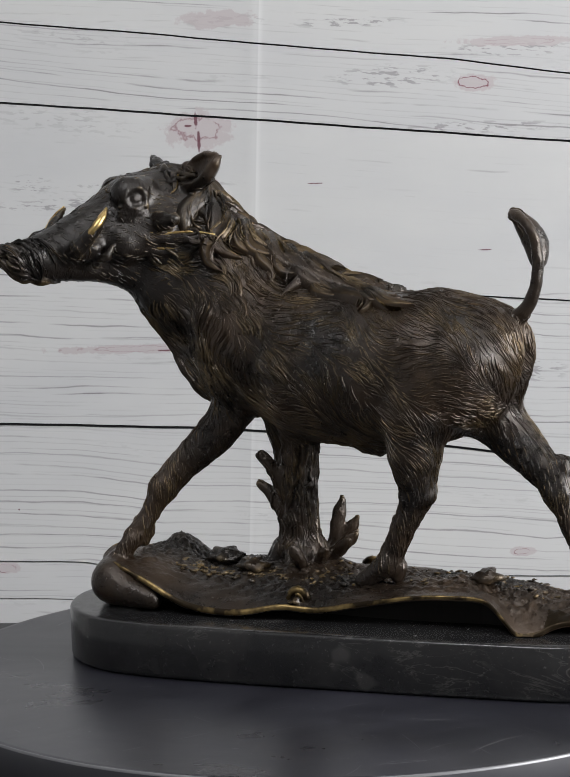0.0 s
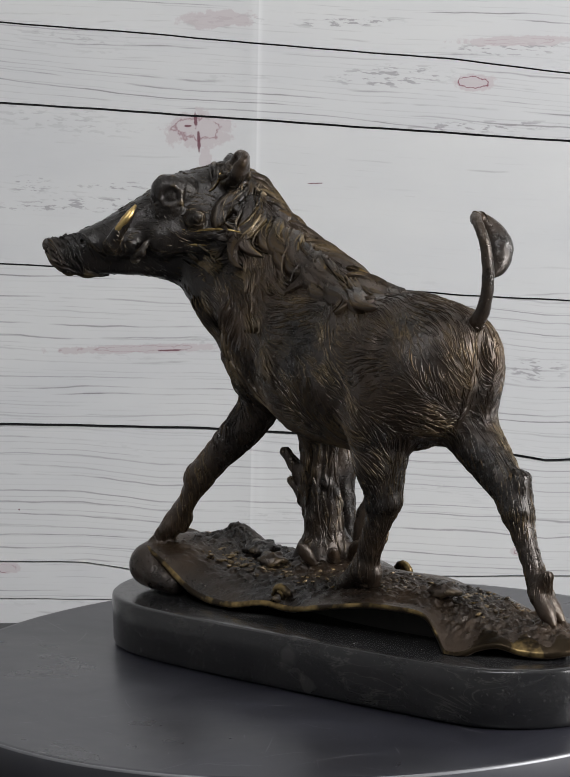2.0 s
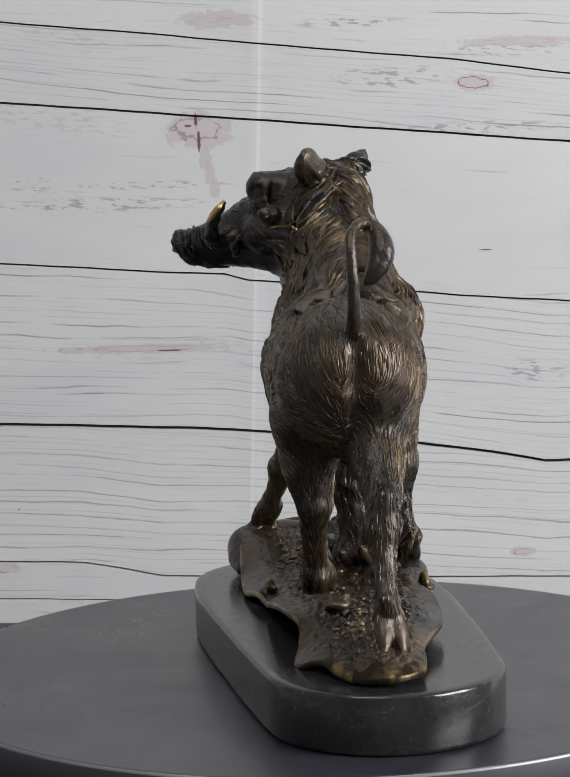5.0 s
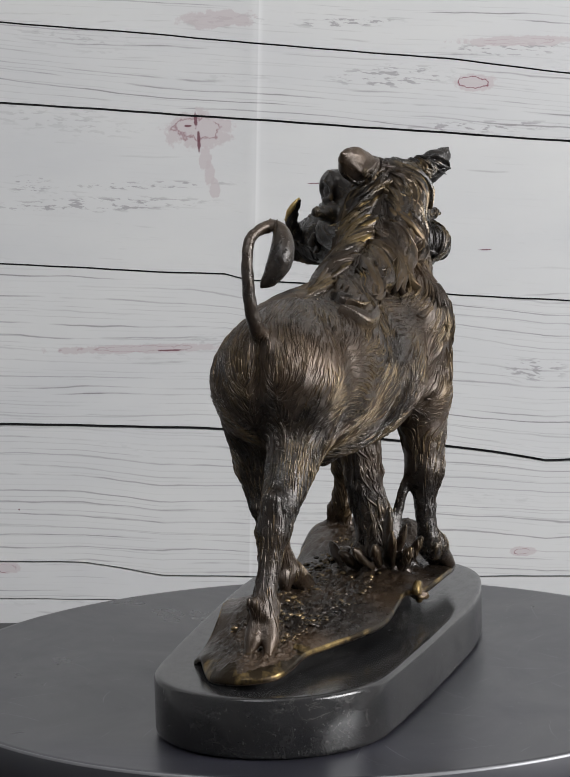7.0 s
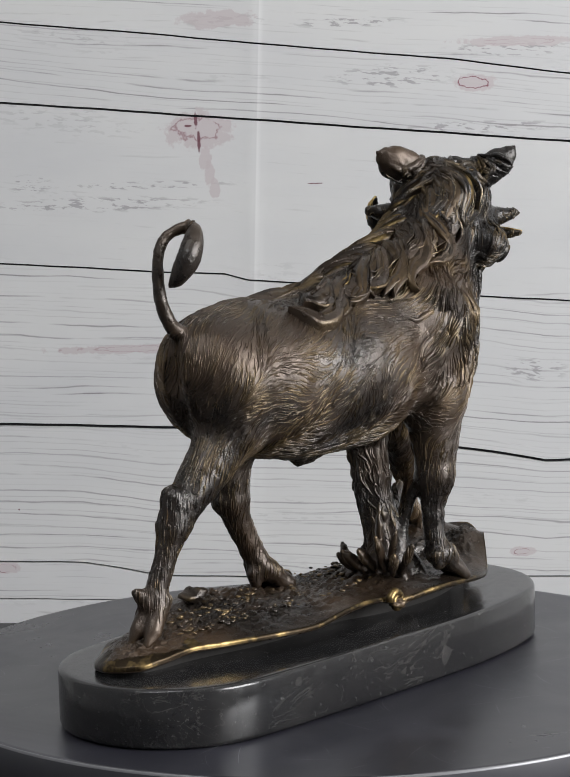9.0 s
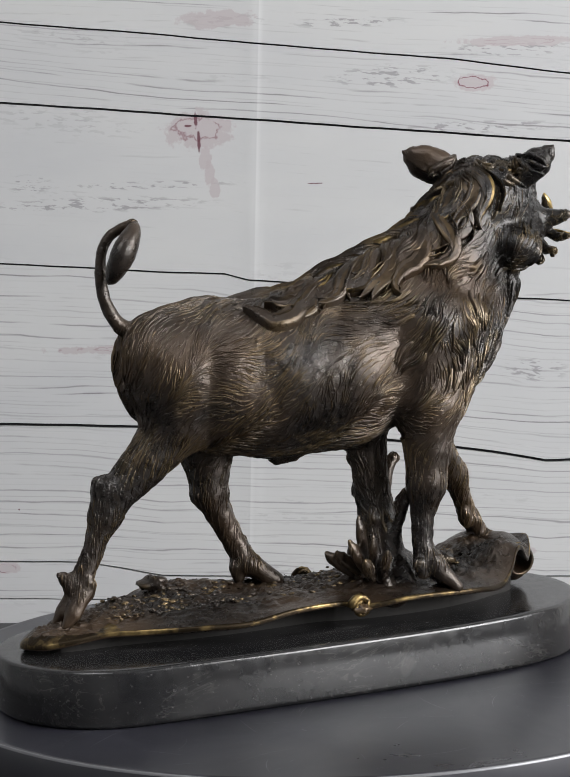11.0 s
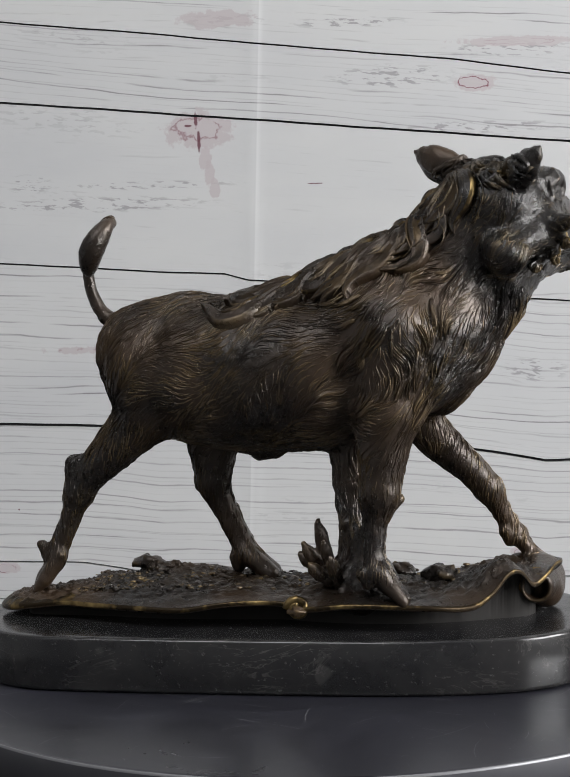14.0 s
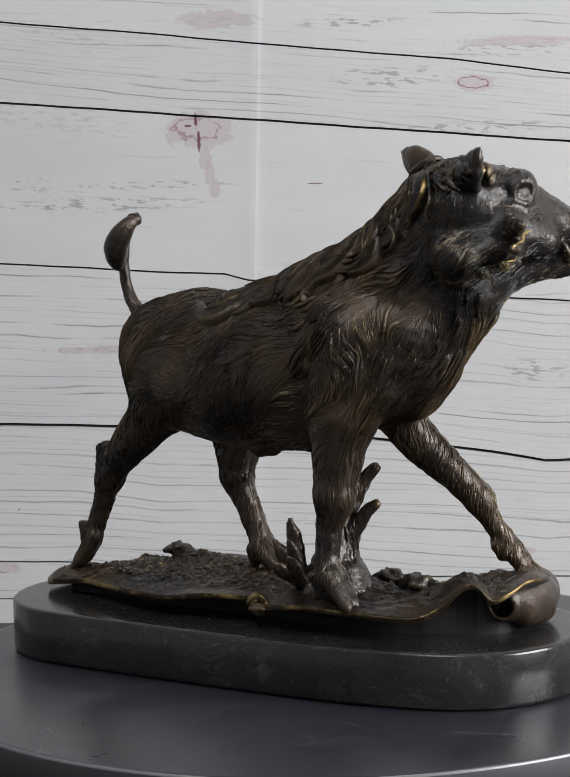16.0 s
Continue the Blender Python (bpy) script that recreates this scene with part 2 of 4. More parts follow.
# ---- the room: closed round the camera, with the window in the side wall ----
X0, X1, Y0, Y1, H = -2.0, 1.9, -3.2, 0.62, 2.25
FLOOR = -0.78
tagged(new("floor", joined("floor", [(X0 - .1, X1 + .1, Y0 - .1, Y1 + .1, FLOOR - .1, FLOOR)], plain("grey_floor", (0.16, 0.15, 0.14), 0.6))), "plain grey floor of the room", "floor", kind="structure")
tagged(new("ceiling", joined("ceiling", [(X0 - .1, -1.25, Y0 - .1, Y1 + .1, H, H + .1), (0.05, X1 + .1, Y0 - .1, Y1 + .1, H, H + .1), (-1.25, 0.05, Y0 - .1, -1.8, H, H + .1), (-1.25, 0.05, -1.1, Y1 + .1, H, H + .1)], WALL)), "plain white ceiling with an opening for the added fill lamp", "ceiling", kind="structure")
tagged(new("wall_north", joined("wall_north", [(X0, X1, Y1, Y1 + .1, FLOOR, H)], WALL)), "plain white wall behind the printed backdrop", "wall", kind="structure")
# unseen walls; their grey is chosen for how much light bounces onto the statue
DIM = plain("low_bounce_grey", (0.34, 0.34, 0.345), 0.8, 0, 8, 0.06)
tagged(new("wall_west", joined("wall_west", [(X0 - .1, X0, Y0 - .1, Y1 + .1, FLOOR, H)], DIM)), "plain unseen side wall, grey to hold down bounced light", "wall", kind="structure")
tagged(new("wall_south", joined("wall_south", [(X0, X1, Y0 - .1, Y0, FLOOR, H)], DIM)), "plain unseen wall behind the camera, grey to set bounced light", "wall", kind="structure")
tagged(new("wall_east", joined("wall_east", [(X1, X1 + .1, Y0 - .1, -1.68, FLOOR, H), (X1, X1 + .1, -0.28, Y1 + .1, FLOOR, H), (X1, X1 + .1, -1.68, -0.28, FLOOR, 0.22), (X1, X1 + .1, -1.68, -0.28, 1.40, H)], WALL)),
       "plain side wall with a window opening", "wall", kind="structure")
tagged(new("table", joined("table", [(-0.55, 0.55, -0.42, 0.45, -0.105, -0.075), (-0.52, -0.46, -0.39, -0.33, FLOOR, -0.105), (0.46, 0.52, -0.39, -0.33, FLOOR, -0.105), (-0.52, -0.46, 0.36, 0.42, FLOOR, -0.105), (0.46, 0.52, 0.36, 0.42, FLOOR, -0.105)], TABLE)),
       "dark table under the turntable", "table")

# ---- the backdrop: a print of white boards, built as planks with dark gaps, seams rising and sagging a little ----
WY = 0.55  # front of the boards
SEAMS = [  # each from left to right: x, z; then the gap's height
    ([(-1.1, 0.615), (1.1, 0.515)], 0.0016),
    ([(-1.1, 0.492), (-0.254, 0.4068), (-0.132, 0.3942), (-0.010, 0.3801), (0.112, 0.3675), (0.214, 0.3527), (1.1, 0.262)], 0.0014),
    ([(-1.1, 0.4195), (-0.257, 0.3413), (0.213, 0.2972), (1.1, 0.214)], 0.0018),
    ([(-1.1, 0.272), (-0.2625, 0.2082), (-0.1386, 0.1984), (-0.0746, 0.1947), (-0.0561, 0.1889), (0.0017, 0.1845), (0.1171, 0.1725), (0.212, 0.1651), (1.1, 0.10)], 0.0015),
    ([(-1.1, 0.105), (-0.268, 0.0731), (-0.101, 0.0657), (0.0235, 0.0559), (0.1066, 0.0454), (0.148, 0.0394), (0.190, 0.0308), (0.210, 0.0311), (1.1, 0.01)], 0.0026),
    ([(-1.1, -0.03), (-0.273, -0.0443), (-0.2015, -0.0468), (-0.168, -0.0527), (-0.1346, -0.0599), (-0.063, -0.0625), (0.209, -0.0685), (1.1, -0.08)], 0.0014),
    ([(-1.1, -0.068), (-0.274, -0.0764), (-0.169, -0.0797), (1.1, -0.105)], 0.0010),
    ([(-1.1, -0.20), (1.1, -0.23)], 0.0016)]
DENSE = [0.50, 0.45, 0.62, 0.08, 0.60, 0.70, 0.40, 0.35]  # how closely grain lines stand on each board
SEAMS.insert(0, ([(-1.1, 0.78), (1.1, 0.68)], 0.0016))


def seam_z(k, x):
    pts, _ = SEAMS[k]
    return float(np.interp(x, [p[0] for p in pts], [p[1] for p in pts])) + 0.00016 * math.sin(47 * x + k) + 0.0001 * math.sin(131 * x + 2 * k)


def fold(x, z):
    """How far the backdrop's front stands out at a place: the soft upright crease and faint billows."""
    c = -0.0455 - 0.028 * (0.36 - z)
    return 0.0009 * math.exp(-abs(x - c) / (0.010 if x < c else 0.003)) + 0.0016 * math.sin(7 * x + 1) * math.sin(5 * z)


backdrop = tagged(new("backdrop"), "printed whitewashed board backdrop, built as planks with dark gaps", "backdrop", kind="structure")
xs = np.unique(np.concatenate([np.linspace(-1.1, -0.3, 9), np.linspace(-0.3, 0.26, 113), np.linspace(0.26, 1.1, 9)]))
for k in range(len(SEAMS) - 1):
    vs, fs = [], []
    rows = 14
    for j in range(rows + 1):
        for x in xs:
            top, low = seam_z(k, x) - SEAMS[k][1] / 2, seam_z(k + 1, x) + SEAMS[k + 1][1] / 2
            u = j / rows
            z = top + (low - top) * u
            vs.append((x, WY - fold(x, z), z))
    nx = len(xs)
    for j in range(rows):
        for i in range(nx - 1):
            fs.append((j * nx + i, (j + 1) * nx + i, (j + 1) * nx + i + 1, j * nx + i + 1))
    base = len(vs)  # thickness given to the printed board along its long edges
    for kk, sign in ((k, -1), (k + 1, 1)):
        for x in xs:
            z = seam_z(kk, x) + sign * SEAMS[kk][1] / 2
            vs += [(x, WY - fold(x, z), z), (x, WY + 0.005, z)]
    for r in (0, 1):
        o = base + r * 2 * nx
        for i in range(nx - 1):
            q = (o + 2 * i, o + 2 * i + 2, o + 2 * i + 3, o + 2 * i + 1)
            fs.append(q if r == 0 else q[::-1])
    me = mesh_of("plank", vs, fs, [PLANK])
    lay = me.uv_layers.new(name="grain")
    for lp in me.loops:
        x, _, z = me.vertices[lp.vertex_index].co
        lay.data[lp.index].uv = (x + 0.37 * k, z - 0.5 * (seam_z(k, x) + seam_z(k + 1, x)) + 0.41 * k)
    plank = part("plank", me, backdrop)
    plank.color = (DENSE[k], 0, 0, 1)
part("backing", joined("backing", [(-1.1, 1.1, WY + 0.0045, WY + 0.03, -0.22, 0.72)], GAP), backdrop, "dark backing that stands in for the printed seam lines")

# ---- the turntable ----
turntable = tagged(new("turntable"), "round black scuffed display turntable", "turntable")
R = 0.22997
part("disc", turned("disc", [(R - 0.0012, -0.0225), (R, -0.0215), (R, -0.0014), (R - 0.0003, -0.0004), (R - 0.0008, 0.0), (R - 0.004, 0.0)], [RIM, PALE, DISC], [0, 0, 1, 1, 2, 2], 256), turntable, "glossy black disc with a thin pale edge")
part("foot", turned("foot", [(0.12, -0.075), (0.125, -0.07), (0.125, -0.024), (0.12, -0.0226)], [RIM], [0, 0, 0, 0], 96), turntable, "matt black motor base")


def scratches():
    """Pale scuffs and dust on the disc: thin flat slivers lying on it, too many to count."""
    rng = random.Random(7)
    vs, fs = [], []
    for k in range(300):
        r, a = 0.23 * math.sqrt(rng.uniform(0.16, 0.90)), rng.uniform(0, 2 * math.pi)
        long = rng.choice((0.0006, 0.0009, 0.0014, 0.004, 0.012, 0.026, 0.036)) * rng.uniform(0.6, 1.3)
        wide, way, bow = rng.uniform(0.00010, 0.00024), rng.uniform(0, math.pi), rng.uniform(-0.35, 0.35)
        x, y, n0 = r * math.cos(a), r * math.sin(a), len(vs)
        for j in range(4):
            u = j / 3 - 0.5
            w = wide * (1 - 1.7 * abs(u))
            px, py = x + long * u * math.cos(way + bow * u), y + long * u * math.sin(way + bow * u)
            vs += [(px - w * math.sin(way), py + w * math.cos(way), 0.00022), (px + w * math.sin(way), py - w * math.cos(way), 0.00022)]
        fs += [(n0 + 2 * j, n0 + 2 * j + 1, n0 + 2 * j + 3, n0 + 2 * j + 2) for j in range(3)]
    return mesh_of("scratches", vs, fs, [DUST], smooth=False)


tagged(part("scratches", scratches(), turntable, "pale scuffs and dust specks"), kind="stuff")

# ---- the statue: a bronze warthog, worked in millimetres over the plinth's underside ----
V = 1.4  # cell of the modelling grid
LOW, HIGH = np.array([-206.0, -92.0, 24.0]), np.array([182.0, 92.0, 306.0])
SHAPE = tuple(np.ceil((HIGH - LOW) / V).astype(int) + 1)
AX = [LOW[i] + V * np.arange(SHAPE[i]) for i in range(3)]
F = np.full(SHAPE, 40.0, dtype=np.float32)


def cone_field(a, ra, b, rb, pad, flat):
    """The distance field of a tapered limb between two balls, over the part of the grid near it."""
    a, b = np.array(a, float), np.array(b, float)
    r = max(ra, rb) + pad
    lo = np.maximum(((np.minimum(a, b) - r - LOW) / V).astype(int), 0)
    hi = np.minimum(((np.maximum(a, b) + r - LOW) / V).astype(int) + 2, SHAPE)
    s = tuple(slice(l, h) for l, h in zip(lo, hi))
    p = [AX[i][s[i]].reshape([-1 if j == i else 1 for j in range(3)]) - a[i] for i in range(3)]
    ab = b - a
    t = np.clip(sum(p[i] * ab[i] for i in range(3)) / max(ab @ ab, 1e-6), 0, 1)
    q = [p[i] - t * ab[i] for i in range(3)]
    d2 = sum(c * c for c in q)
    if flat:
        n = np.array(flat[:3], float)
        n /= np.linalg.norm(n)
        d2 = d2 + (flat[3] ** 2 - 1) * sum(q[i] * n[i] for i in range(3)) ** 2
    return s, (np.sqrt(d2) - (ra + (rb - ra) * t)).astype(np.float32)


def chain(nodes, pad, flat):
    """The field of a whole chain of (x, y, z, r), and the part of the grid it covers."""
    nodes = [nodes[0], nodes[0]] if len(nodes) == 1 else nodes
    made = [cone_field(a[:3], a[3], b[:3], b[3], pad, flat) for a, b in zip(nodes, nodes[1:])]
    lo = [min(m[0][i].start for m in made) for i in range(3)]
    hi = [max(m[0][i].stop for m in made) for i in range(3)]
    d = np.full([h - l for l, h in zip(lo, hi)], 60.0, dtype=np.float32)
    for s, f in made:
        t = tuple(slice(s[i].start - lo[i], s[i].stop - lo[i]) for i in range(3))
        d[t] = np.minimum(d[t], f)
    return tuple(slice(l, h) for l, h in zip(lo, hi)), d


def limb(nodes, k=6.0, flat=None):
    """Adds a chain, melted into what is there over k millimetres."""
    s, d = chain(nodes, k + 6, flat)
    f = F[s]
    h = np.maximum(k - np.abs(f - d), 0) / k
    F[s] = np.minimum(f, d) - h * h * k * 0.25


def eased(nodes, n=4):
    """The chain with its bends rounded, n pieces to each."""
    p = [np.array(q, float) for q in nodes]
    out = []
    for i in range(len(p) - 1):
        a, b, c, d = p[max(i - 1, 0)], p[i], p[i + 1], p[min(i + 2, len(p) - 1)]
        for k in range(n):
            t = k / n
            out.append(tuple(0.5 * (2 * b + (c - a) * t + (2 * a - 5 * b + 4 * c - d) * t * t + (3 * b - 3 * c + d - a) * t ** 3)))
    return out + [tuple(p[-1])]


def carve(nodes, k=3.0, flat=None):
    """Takes a chain away, with a soft edge."""
    s, d = chain(nodes, k + 4, flat)
    f, d = F[s], -d
    h = np.maximum(k - np.abs(f - d), 0) / k
    F[s] = np.maximum(f, d) + h * h * k * 0.25


HF, HL = np.array([-0.63, -0.776, 0.0]), np.array([0.776, -0.63, 0.0])  # the head's forward and left


def hd(f, l, z, r=None):
    """A place on the head: forward of the ears, to its left, height."""
    p = np.array([-116.5, 25.5, 0.0]) + f * HF + l * HL
    return (p[0], p[1], z) if r is None else (p[0], p[1], z, r)


def torso():
    limb([(67, -6, 175, 37), (44, -3, 172, 43), (20, 2, 170, 45), (-20, 9, 173, 46), (-58, 16, 187, 41)], 1)
    limb([(80, -5, 183, 28), (56, -4, 190, 27)], 5)
    limb([(-60, 16, 180, 38), (-84, 17, 172, 23)], 8)
    limb([(-116, 14, 221, 22), (-106, 20, 200, 22), (-98, 21, 182, 21), (-86, 18, 168, 18), (-74, 14, 160, 13)], 10)
    limb([(-70, 34, 196, 28), (-91, 33, 196, 21), (-79, 41, 173, 18), (-66, 44, 158, 16)], 8)
    limb([(-70, 18, 204, 33), (-94, 17, 213, 28), (-116, 14, 221, 23)], 6)
    limb([(-50, 18, 196, 35), (-84, 19, 219, 29), (-106, 17, 242, 24)], 5)
    limb([(14, 5, 191, 20), (-28, 13, 206, 24), (-60, 18, 221, 22), (-90, 20, 241, 20.5), (-110, 20, 261, 20)], 5)
    limb([(-79, -2, 196, 16), (-74, 0, 162, 14)], 9)  # left shoulder
    limb([(-62, 36, 192, 28), (-60, 45, 152, 16)], 8)  # right shoulder
    limb([(68, -22, 172, 19), (48, -26, 150, 16)], 12)  # left haunch
    limb([(77, 7, 172, 19.5), (79, 7, 150, 16)], 12)  # right haunch
    carve([(107, -9, 194, 4.5), (107, -9, 165, 6.5), (96, -9, 138, 7.5), (83, -9, 124, 6)], 4)  # cleft under the tail
    carve([(36, 54, 150, 7), (46, 52, 185, 4)], 16)  # hollows before the haunches
    carve([(30, -53, 150, 6), (40, -52, 190, 4)], 16)
    carve([(-36, 64, 165, 4), (-34, 62, 205, 3)], 14)  # behind the shoulders
    carve([(-50, -33, 160, 3), (-48, -36, 205, 3)], 14)
    limb([(6, 4, 127, 5), (14, 3, 125, 4.5)], 6)


def legs():
    # right hind, stretched back
    limb([(77, 6, 150, 16), (96, 4, 131, 13), (113, 2, 114, 9.6), (120.5, 0, 102, 7.4)], 5)
    limb([(123, 1, 119, 5.5), (121, 0, 103, 7)], 6)
    limb([(121, 0, 103, 7.6), (128, -1, 84, 5.6), (134, -2, 71, 5.6), (137, -2, 63, 6.2)], 4)
    limb([(145, -5, 71, 3), (141, -4, 66, 4)], 4)
    limb([(132, 3, 66, 3), (134, 2, 60, 3)], 3)
    limb([(138, -5, 60, 5.0), (145, -6, 51, 4.6), (150, -7, 45, 2.2)], 1.5)
    limb([(137, 1, 60, 5.0), (143, 2.5, 51, 4.6), (148, 3, 45, 2.2)], 1.5)
    # left hind, under the belly
    limb([(46, -26, 150, 17), (45, -25, 126, 15), (45, -22, 106, 10.2)], 6)
    limb([(51, -24, 103, 4.5), (44, -22, 100, 8.4), (36, -21, 84, 6.8), (29, -19, 70, 6.6), (26, -18, 62, 7.4)], 5)
    limb([(33, -17, 60, 3.6), (31, -17, 54, 3.6)], 3)
    limb([(25, -21, 62, 6.2), (11, -19, 51, 5.4)], 2.5)
    limb([(25, -14, 62, 6.2), (11, -10, 51, 5.4)], 2.5)
    # right fore, standing straight
    limb([(-60, 45, 152, 17), (-58, 47, 128, 13.5), (-56, 48, 108, 10.6)], 8)
    limb([(-56, 48, 108, 10.6), (-53, 48, 90, 6.6), (-52, 49, 76, 6.0), (-53, 51, 64, 7)], 5)
    limb([(-46, 55, 64, 3.4), (-49, 54, 58, 3.6)], 3)
    limb([(-55, 48, 64, 7), (-60, 49, 58, 5.6), (-69, 52, 49.5, 3.4)], 2)
    limb([(-55, 54, 64, 7), (-60, 55.5, 58, 5.6), (-68, 60, 49.5, 3.4)], 2)
    # left fore, stepping out
    limb([(-71, 4, 152, 12.5), (-87, -3, 130, 11.2), (-104, -8, 114, 9), (-116, -13, 100, 8)], 7)
    limb([(-116, -13, 100, 7.6), (-123, -16, 86, 5.4), (-129, -20, 76, 5.6), (-133, -21, 71, 5.8)], 4)
    limb([(-125, -15, 75, 3.2), (-128, -17, 69, 3.6)], 3)
    limb([(-132, -24, 70, 4.8), (-138, -26, 64, 4.0), (-142, -27, 60, 2.4)], 1.5)
    limb([(-132, -18, 70, 4.8), (-138, -19, 64, 4.0), (-142, -20, 60, 2.4)], 1.5)


def head():
    limb([hd(12, 0, 263, 26), hd(32, 0, 258, 23)], 8)
    limb([hd(30, 0, 263, 21), hd(58, 0, 251.5, 17), hd(80, 0, 243, 13.5), hd(102, 0, 237, 11)], 8)
    limb([hd(104, 0, 236, 10.5), hd(108, 0, 236, 11), hd(111, 0, 237, 11.6)], 2, flat=(HF[0], HF[1], -0.5, 2.8))
    limb([hd(92, 0, 232, 7), hd(60, 0, 232, 9.5), hd(28, 0, 234, 15), hd(8, 0, 239, 20)], 7)
    limb([hd(44, 0, 232, 9), hd(24, 0, 226, 15), (-112, 14, 209, 21)], 8)  # throat
    for s in (1, -1):
        e, wf, wz = 36.5 + 4.5 * s, 23 + 3.5 * s, 257 + 2 * s  # the right eye and wart sit further back
        tf, tz = (2, 248) if s > 0 else (13, 243)  # tip of the whiskers
        limb([hd(e - 9, s * 14, 274.5, 9.5), hd(e + 2, s * 17, 274, 10)], 2.5)  # brow
        limb([hd(22, s * 20, 254, 12), hd(46, s * 17, 245, 11)], 7)  # cheek
        limb([hd(18, s * 22, 246, 10), hd(4, s * 21 + 3 * (s > 0), 243, 9), hd(-6, s * 18, 238, 12)], 7)  # jowl
        limb([hd(wf + 1, s * 24, wz - 3, 8), hd(wf + 1, s * 38, wz - 1.5, 5.0), hd(wf, s * 45, wz, 3.0)], 2.5)  # wart under the eye
        limb([hd(50, s * 21, 245, 3), hd(38, s * 26, 248, 3.4), hd(26, s * 31, 247, 3.2), hd(tf + 7, s * 39, tz - 1, 3), hd(tf, s * 47, tz, 1.6)], 2.5)  # whisker ridge
        limb([hd(40, s * 23, 241, 3), hd(26, s * 27, 240, 3.0), hd(tf + 6, s * 33, tz - 9, 2.8), hd(tf, s * 38, tz - 8, 1.5)], 2.5)
        limb([hd(28, s * 22, 236, 3), hd(14, s * 26, 232, 2.8), hd(4, s * 30, 230, 1.5)], 3)
        carve([hd(e + 0.5, s * 27.5, 270.5, 6.0)], 1.2)
        limb([hd(e, s * 21.5, 270.5, 5.0)], 0.5)  # eye
        lid = [hd(e + 0.5 + 6.4 * math.cos(0.5236 * k), s * (24.6 - 1.2 * math.cos(0.5236 * k)), 270.5 + 5.2 * math.sin(0.5236 * k), 1.5) for k in range(13)]
        limb(lid, 1.0)
        for k in range(3):  # folds of the upper lid and the bag below
            limb([hd(e - 7.5, s * (25.5 - k), 273 + 2.6 * k, 1.4), hd(e - 1.5, s * (27 - 2 * k), 277.5 + 2.4 * k, 1.6), hd(e + 6.5, s * (21 - k), 275 + 2.2 * k, 1.4)], 1.2)
            limb([hd(e - 6.5, s * (26.5 - k * 0.3), 267 - 3 * k, 1.3), hd(e + 1.5, s * (26 - k * 0.8), 265 - 3.2 * k, 1.5), hd(e + 9.5, s * (21 - k * 0.4), 266 - 3 * k, 1.2)], 1.2)
        limb([hd(76, s * 12, 242, 7), hd(66, s * 15, 243, 6.5)], 5)  # tusk root
        limb([hd(78, s * 15, 241, 5.0), hd(77, s * 23, 244, 4.6), hd(73, s * 29, 251, 4.0), hd(68, s * 31, 258, 3.2), hd(63, s * 30, 265, 1.5)], 1.0)
        limb([hd(64, s * 17, 234, 3.4), hd(60, s * 23, 238, 2.8), hd(57, s * 24, 244, 1.2)], 1.5)
        carve([hd(118, s * 4.6, 241, 2.6), hd(106, s * 4.4, 238, 2.2)], 1.0)  # nostril
        # ear, cupped and pointed; the right one turned further out
        if s > 0:
            ear, face = [hd(6, 20, 279, 8.5), hd(3, 29, 284.5, 10.8), hd(1, 36, 287.5, 10.5), hd(-1, 42, 290.5, 6.5), hd(-3, 48, 294, 1.6)], (HF[0], HF[1], 0.25)
        else:
            ear, face = [(-131, 30, 276, 9), (-136, 37.5, 281.5, 9.6), (-140, 43, 286, 8.8), (-143.5, 47, 290.5, 5.5), (-146, 50, 294.5, 1.6)], (-0.92, -0.40, 0.12)
        limb(ear, 2.5, flat=(*face, 1.65))
        carve([(p[0] + d * face[0], p[1] + d * face[1], p[2] + 1 + d * face[2], p[3] * q) for p, d, q in zip(ear, (8, 8, 7.5, 5, 3), (0.5, 0.78, 0.76, 0.55, 0.4))], 1.2)
        for k in (-1, 0, 1):  # veins on its back
            limb([(p[0] - 0.58 * p[3] * face[0] * q, p[1] - 0.58 * p[3] * face[1] * q, p[2] + 0.42 * k * p[3], 1.1) for p, q in zip(ear[:4], (1, 0.98, 0.98, 0.9))], 1.2)
        carve([hd(100, s * 11, 231, 1.0), hd(80, s * 14.5, 232.5, 1.6), hd(62, s * 19, 234.5, 1.6), hd(48, s * 22, 238, 1.2)], 2)  # mouth
        for k in range(4):  # wrinkles on the cheek and by the mouth
            limb([hd(56 - 5 * k, s * (17.5 + 1.4 * k), 253 - k, 0.9), hd(53 - 5 * k, s * (19.5 + 1.6 * k), 246 - k, 1.3), hd(54 - 5 * k, s * (19 + 1.6 * k), 240, 0.8)], 1.5)
    for f in (99, 95, 91, 87, 83):
        carve([hd(f, -10, 244, 0.7), hd(f - 1, 0, 249.4 + (99 - f) * 0.2, 0.8), hd(f, 10, 244, 0.7)], 1.4)


def tail():
    limb(eased([(86, -5, 197, 7), (98, -8, 201, 4.8), (106, -10, 207, 4.1), (111, -11, 217, 3.6), (113, -11.5, 230, 3.3), (112, -12, 243, 3.0), (108, -11, 252, 2.9), (102, -7, 257, 3.0), (97, -2, 258.5, 3.1)]), 1)
    limb(eased([(97, -2, 258.5, 3.1), (99, 2.5, 256, 4.4), (104, 5, 249, 6.6), (108, 4.5, 241, 7.2), (110.5, 0, 233, 5), (111.5, -5, 228, 1.4)]), 1, flat=(-0.49, 0.87, 0, 1.15))


